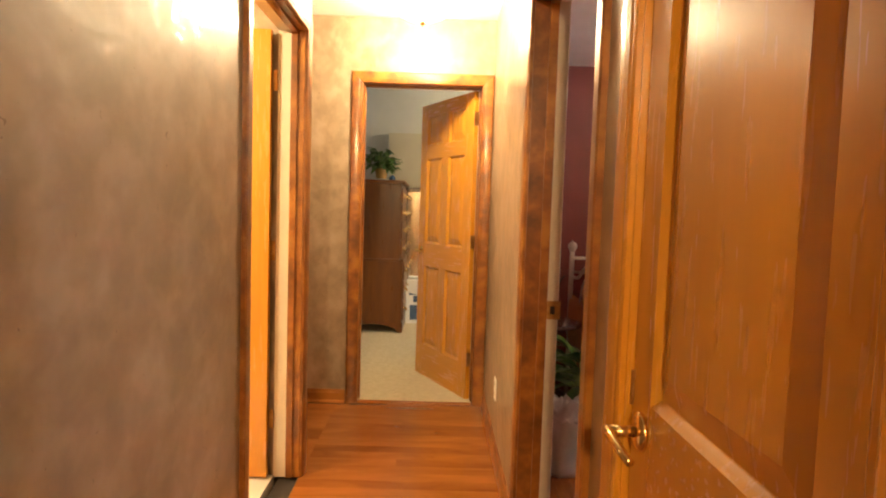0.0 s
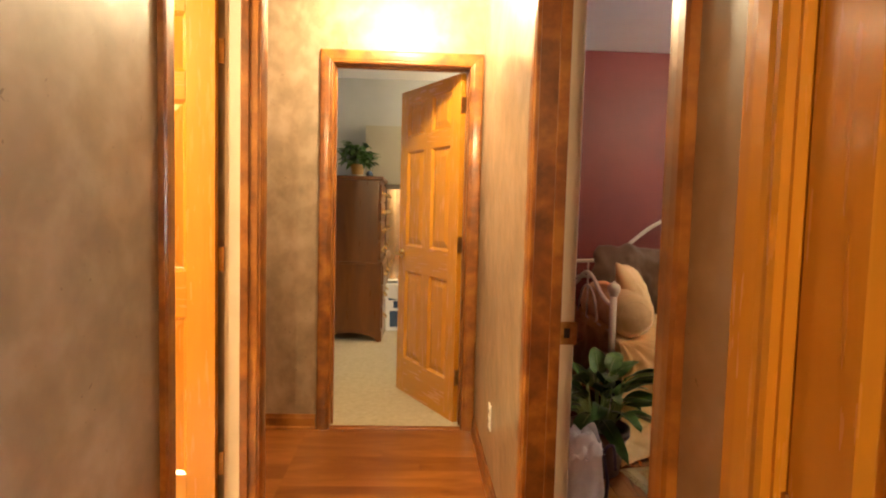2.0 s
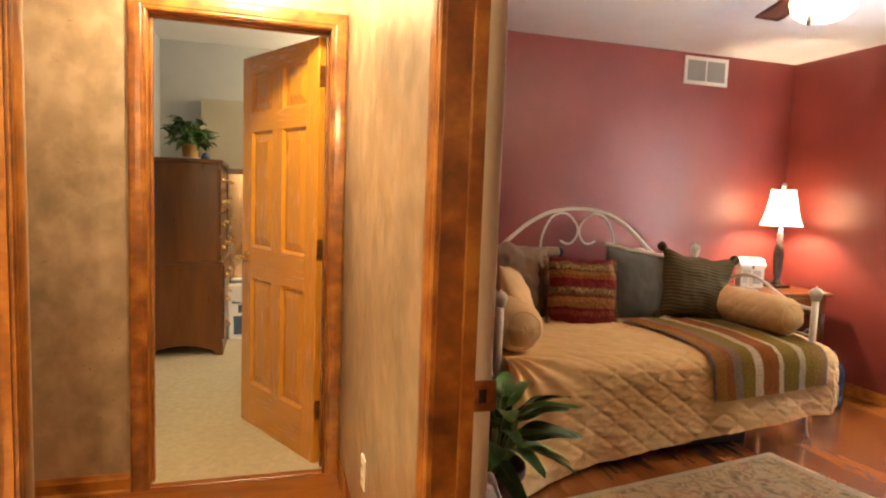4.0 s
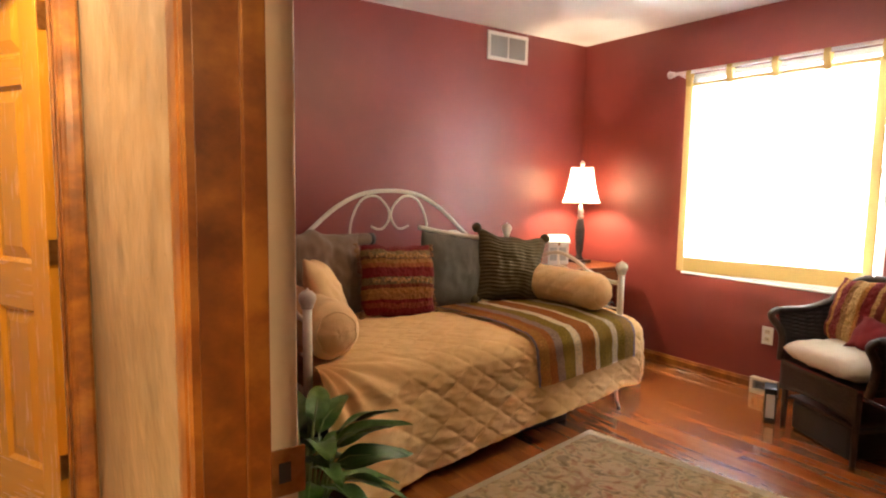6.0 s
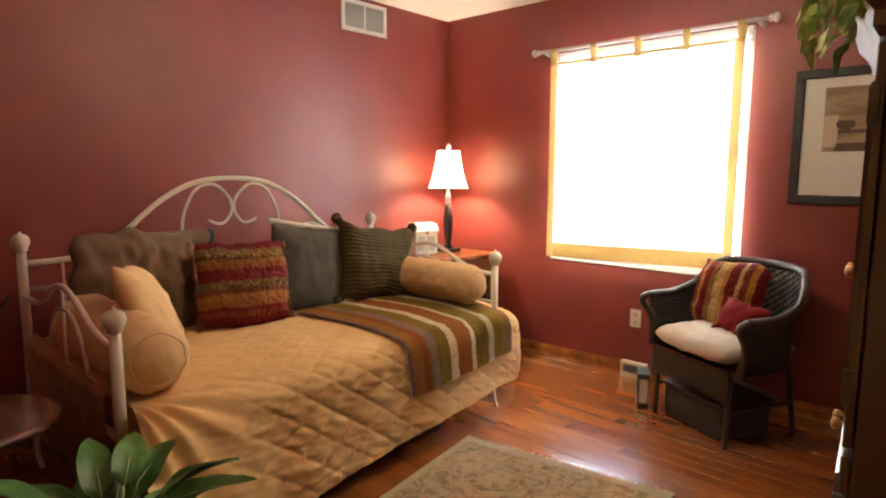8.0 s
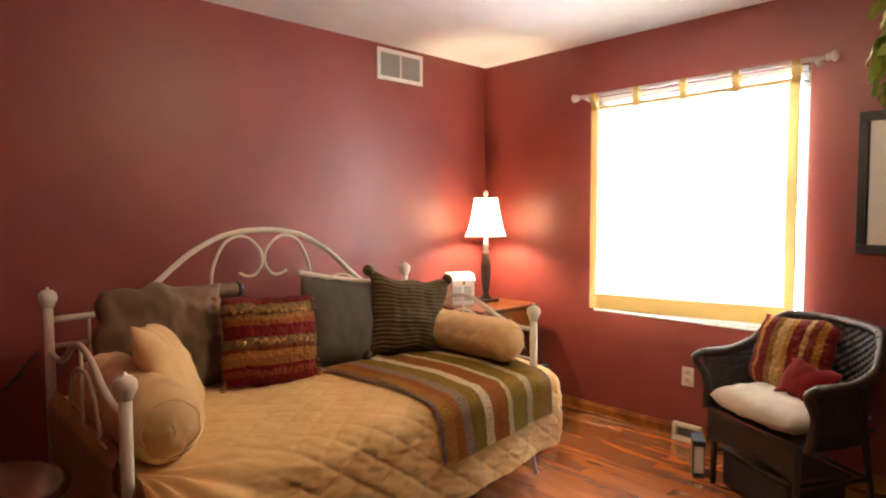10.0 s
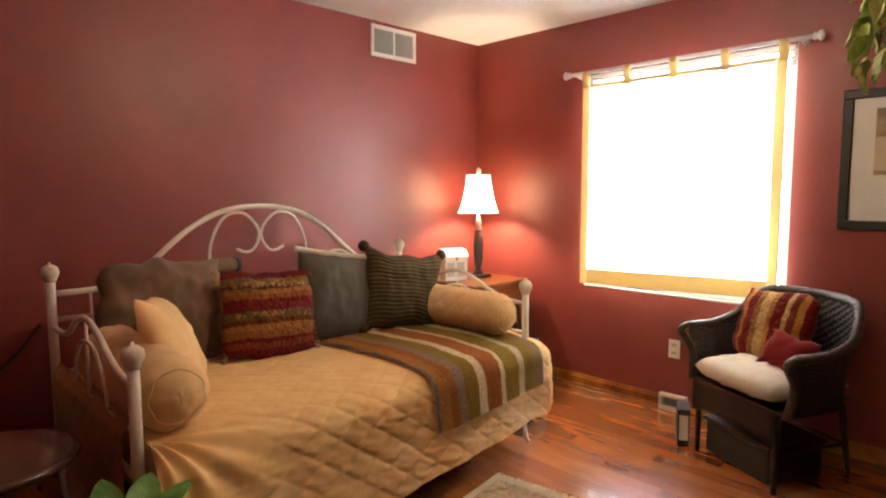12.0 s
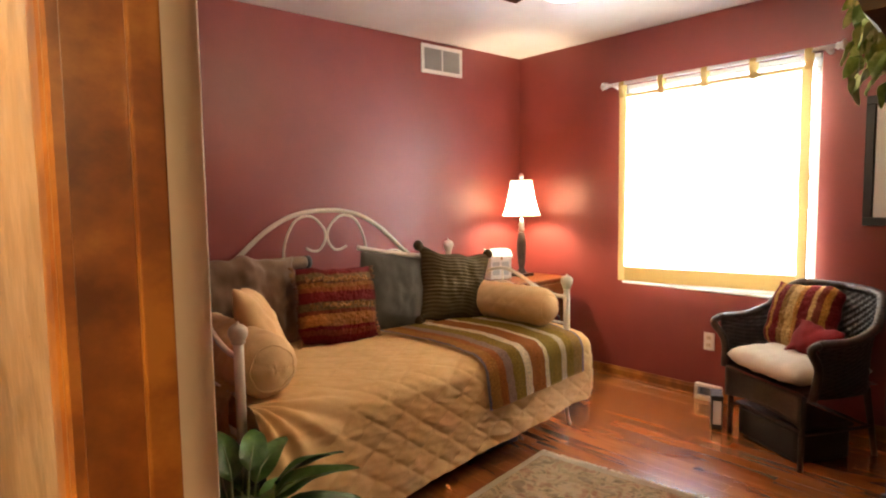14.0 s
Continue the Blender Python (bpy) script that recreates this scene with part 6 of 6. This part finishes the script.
round_table()
ob = thing("eyeglasses", pose(1.27, 4.97, 0.547, 0, 0, 20), "folded pair of dark rimmed eyeglasses on the round table", "eyeglasses")
for s in (-1, 1):
    part("rim", tube([(s * 0.033 + 0.026 * math.cos(t * math.pi / 12), 0, 0.022 + 0.019 * math.sin(t * math.pi / 12)) for t in range(25)], 0.0022, 6), BLACK, ob)
    part("temple", tube([(s * 0.06, 0, 0.03), (s * 0.05, 0.05, 0.02), (-s * 0.02, 0.055, 0.006)], 0.0022, 6), BLACK, ob)
part("bridge", tube([(-0.008, 0, 0.028), (0, 0, 0.032), (0.008, 0, 0.028)], 0.0022, 6), BLACK, ob)


def hanging_ivy():
    ob = thing("hanging_ivy", pose(2.80, 2.95, 1.80), "potted variegated ivy trailing from the top of the armoire", "potted ivy")
    part("pot", lathe([(0.06, 0), (0.075, 0.01), (0.09, 0.11), (0.096, 0.13), (0.085, 0.13), (0.08, 0.11)], 22, cap=False), TERRA, ob)
    part("soil", lathe([(0.08, 0.11), (0.005, 0.118)], 18), SOIL, ob)
    rnd = random.Random(21)
    me = mesh_of(leaf_mesh(0.080, 0.042, 0.03, 0.2, 8), "leaf", IVY)
    for k in range(14):
        az = radians(rnd.uniform(60, 200))
        dn = rnd.uniform(0.02, 0.26)
        reach = rnd.uniform(0.14, 0.26)
        pts = curve_points([(0, 0, 0.11), (0.5 * reach * math.cos(az), 0.5 * reach * math.sin(az), 0.20), (reach * math.cos(az), reach * math.sin(az), 0.10), (1.12 * reach * math.cos(az), 1.12 * reach * math.sin(az), 0.05 - dn)], 5)
        vine = part("vine", tube(pts, 0.0025, 5), RIB, ob)
        for p in pts[3:]:
            lf = new("leaf", me)
            lf.parent = vine
            lf.matrix_local = Matrix.Translation(p) @ Matrix.Rotation(az + rnd.uniform(-1.3, 1.3), 4, "Z") @ Matrix.Rotation(rnd.uniform(0.2, 1.3), 4, "Y") @ Matrix.Rotation(rnd.uniform(-0.6, 0.6), 4, "X")
    return ob


hanging_ivy()
ob = thing("power_cord", pose(0, 0, 0), "black power cord hanging on the red wall", "cord")
part("cable", tube(curve_points([(1.10, 6.085, 0.26), (1.32, 6.08, 0.42), (1.53, 6.085, 0.60), (1.65, 6.085, 0.74)]), 0.006, 8), BLACK, ob)


# ---------- far bedroom ----------
def tall_chest():
    ob = thing("tall_chest", pose(0, 0, 0), "tall cherry wood chest of drawers against the bedroom wall", "chest of drawers")
    x0, x1, y0, y1, h = -0.34, 0.235, 7.09, 7.90, 1.505
    part("lower_case", box(x0, x1, y0, y1, 0.10, 0.74, 0.006), CHERRY, ob)
    part("upper_case", box(x0, x1 - 0.03, y0 + 0.012, y1 - 0.012, 0.745, h, 0.006), CHERRY, ob)
    part("waist_moulding", box(x0, x1 + 0.008, y0 - 0.006, y1 + 0.006, 0.728, 0.752, 0.006), CHERRY, ob)
    part("cornice", box(x0, x1 + 0.005, y0 - 0.015, y1 + 0.015, h, h + 0.035, 0.01), CHERRY, ob)
    bm = bmesh.new()
    n = 16
    vs = []
    for k in range(n + 1):
        t = k / n
        z = 0.05 + 0.045 * math.sin(math.pi * min(1, max(0, (t - 0.12) / 0.76))) if 0.12 < t < 0.88 else 0.0
        vs.append((x0 + t * (x1 + 0.01 - x0), z))
    a = [[bm.verts.new((x, y, z)) for x, z in vs] for y in (y0 - 0.008, y0 + 0.012)]
    b = [[bm.verts.new((x, y, 0.105)) for x, z in vs] for y in (y0 - 0.008, y0 + 0.012)]
    for i in range(n):
        bm.faces.new((a[0][i], a[0][i + 1], b[0][i + 1], b[0][i]))
        bm.faces.new((a[1][i], a[1][i + 1], b[1][i + 1], b[1][i]))
        bm.faces.new((a[0][i], a[0][i + 1], a[1][i + 1], a[1][i]))
    part("bracket_base", finish(bm), CHERRY, ob)
    part("base_front", box(x1 - 0.01, x1 + 0.01, y0, y1, 0.0, 0.11, 0.004), CHERRY, ob)
    rows = [(0.13, 0.33, 0), (0.34, 0.53, 0), (0.54, 0.72, 0), (0.765, 0.94, 1), (0.95, 1.12, 1), (1.13, 1.30, 1), (1.31, 1.47, 1)]
    for z0, z1, up in rows:
        xf = x1 - 0.03 * up
        d = part("drawer", box(xf, xf + 0.016, y0 + 0.04, y1 - 0.04, z0, z1, 0.006), CHERRY, ob)
        for y in (y0 + 0.2, y1 - 0.2):
            zc = (z0 + z1) / 2
            part("pull", tube(curve_points([(xf + 0.016, y - 0.05, zc + 0.01), (xf + 0.04, y - 0.035, zc - 0.012), (xf + 0.045, y, zc - 0.022), (xf + 0.04, y + 0.035, zc - 0.012), (xf + 0.016, y + 0.05, zc + 0.01)], 4), 0.006, 8), BRASS, d)
            part("back_plate", box(xf + 0.016, xf + 0.019, y - 0.06, y + 0.06, zc - 0.03, zc + 0.03, 0.001), BRASS, d)
    return ob


tall_chest()


def chest_plant():
    ob = thing("small_plant", pose(-0.02, 7.32, 1.541), "bushy green plant in a mustard pot on the chest", "potted plant")
    part("saucer", lathe([(0.07, 0), (0.09, 0.008), (0.092, 0.016), (0.06, 0.014)], 20), WHITE, ob)
    part("pot", lathe([(0.052, 0.012), (0.066, 0.09), (0.075, 0.11), (0.07, 0.12), (0.06, 0.11)], 20, cap=False), GOLDPOT, ob)
    rnd = random.Random(31)
    me = mesh_of(leaf_mesh(0.10, 0.05, 0.04, 0.2, 6, True), "leaf", LEAF)
    for k in range(110):
        az, el, r = rnd.uniform(0, 6.28), rnd.uniform(-0.1, 1.3), rnd.uniform(0.03, 0.14)
        p = Vector((r * math.cos(az) * math.cos(el), r * math.sin(az) * math.cos(el), 0.14 + 1.35 * r * math.sin(el)))
        lf = new("leaf", me)
        lf.parent = ob
        lf.matrix_local = Matrix.Translation(p) @ Matrix.Rotation(az, 4, "Z") @ Matrix.Rotation(rnd.uniform(-0.9, 0.5), 4, "Y") @ Matrix.Rotation(rnd.uniform(-0.6, 0.6), 4, "X")
    for k in range(9):
        az = k * 0.7
        part("stem", tube([(0.01 * math.cos(az), 0.01 * math.sin(az), 0.10), (0.06 * math.cos(az), 0.06 * math.sin(az), 0.26)], 0.003, 5), RIB, ob)
    return ob


chest_plant()
ob = thing("trinket_dish", pose(0.10, 7.22, 1.541), "small dark blue ornament on the tall chest", "ornament")
part("body", lathe([(0.03, 0), (0.035, 0.02), (0.022, 0.045), (0.006, 0.055)], 16), BLUE_GLASS, ob)


def dressing_mirror():
    ob = thing("standing_mirror", pose(0.38, 7.93, 0, 0, 0, 0), "tall standing mirror in a dark wood frame", "mirror")
    w, h = 0.40, 1.50
    for x in (-w / 2, w / 2 - 0.05):
        part("frame", box(x, x + 0.05, -0.03, 0.0, 0.03, h, 0.006), DARKWOOD, ob)
    for z in (0.03, h - 0.05):
        part("frame", box(-w / 2 + 0.05, w / 2 - 0.05, -0.03, 0.0, z, z + 0.05, 0.006), DARKWOOD, ob)
    part("mirror_glass", box(-w / 2 + 0.05, w / 2 - 0.05, -0.014, -0.010, 0.08, h - 0.05), MIRROR, ob)
    for x in (-w / 2 + 0.025, w / 2 - 0.025):
        part("foot", box(x - 0.02, x + 0.02, -0.14, 0.05, 0.012, 0.04, 0.006), DARKWOOD, ob)
    return ob


dressing_mirror()
ob = thing("leaning_print", pose(0.40, 7.60, 0.013, -14, 0, 8), "blue and white print leaning on the floor", "print")
part("panel", box(-0.14, 0.14, 0.0, 0.015, 0, 0.40, 0.002), WHITE, ob)
for x0, x1, z0, z1 in ((-0.10, 0.10, 0.04, 0.20), (-0.06, 0.11, 0.23, 0.30), (-0.11, -0.02, 0.31, 0.35)):
    part("printed_shape", box(x0, x1, -0.002, 0.0, z0, z1), BLUE_GLASS, ob)
ob = thing("white_box", pose(0.36, 7.75, 0.012, 0, 0, 5), "white carton standing behind the print", "box")
part("body", box(-0.12, 0.12, -0.08, 0.08, 0, 0.46, 0.004), WHITE, ob)


# ---------- floor boards ----------
def boards(name, label, x0, x1, y0, y1, axis, width, mat, parent_name, seed):
    """Strip flooring: each board is a piece of its own on shared meshes."""
    rnd = random.Random(seed)
    floor = thing(parent_name, pose(0, 0, 0), label, "floor", "", "structure")
    pool = {}
    rows = int(math.ceil(((y1 - y0) if axis == "x" else (x1 - x0)) / width))
    for r in range(rows):
        a, end = (x0, x1) if axis == "x" else (y0, y1)
        a0 = a
        first = True
        while a0 < end - 1e-4:
            ln = round(rnd.choice((0.7, 0.9, 1.1, 1.3, 1.5)) * (rnd.choice((0.4, 0.7, 1)) if first else 1), 2)
            first = False
            if end - a0 - ln < 0.25:
                ln = round(end - a0, 3)
            if ln not in pool:
                b = 0.0009
                bm = bmesh.new()
                if axis == "x":
                    add_box(bm, 0, ln, 0, width, -0.016, 0.0)
                else:
                    add_box(bm, 0, width, 0, ln, -0.016, 0.0)
                top = [] if axis == "x" else [e for e in bm.edges if all(abs(v.co.z) < 1e-6 for v in e.verts)]
                top and bmesh.ops.bevel(bm, geom=top, offset=b, segments=1, affect="EDGES")
                pool[ln] = mesh_of(finish(bm), "floor_board", mat)
            ob = new("floor_board", pool[ln])
            ob.parent = floor
            off = y0 + r * width if axis == "x" else x0 + r * width
            ob.location = (a0, off, 0) if axis == "x" else (off, a0, 0)
            a0 += ln
    return floor


boards("recess", "glossy orange-brown oak strip floor of the recess", WEST, HALL_L, L1 + 0.135, END_S, "x", 0.082, FLOOR_X, "floor_recess", 5)
boards("hall", "glossy orange-brown oak strip floor of the hall", HALL_L, HALL_R, SOUTH, END_S, "x", 0.082, FLOOR_X, "floor_hall", 3)
boards("red", "glossy red-brown oak strip floor of the bedroom", HALL_R, RX1, RY0, RY1, "y", 0.082, FLOOR_Y, "floor_red_room", 4)
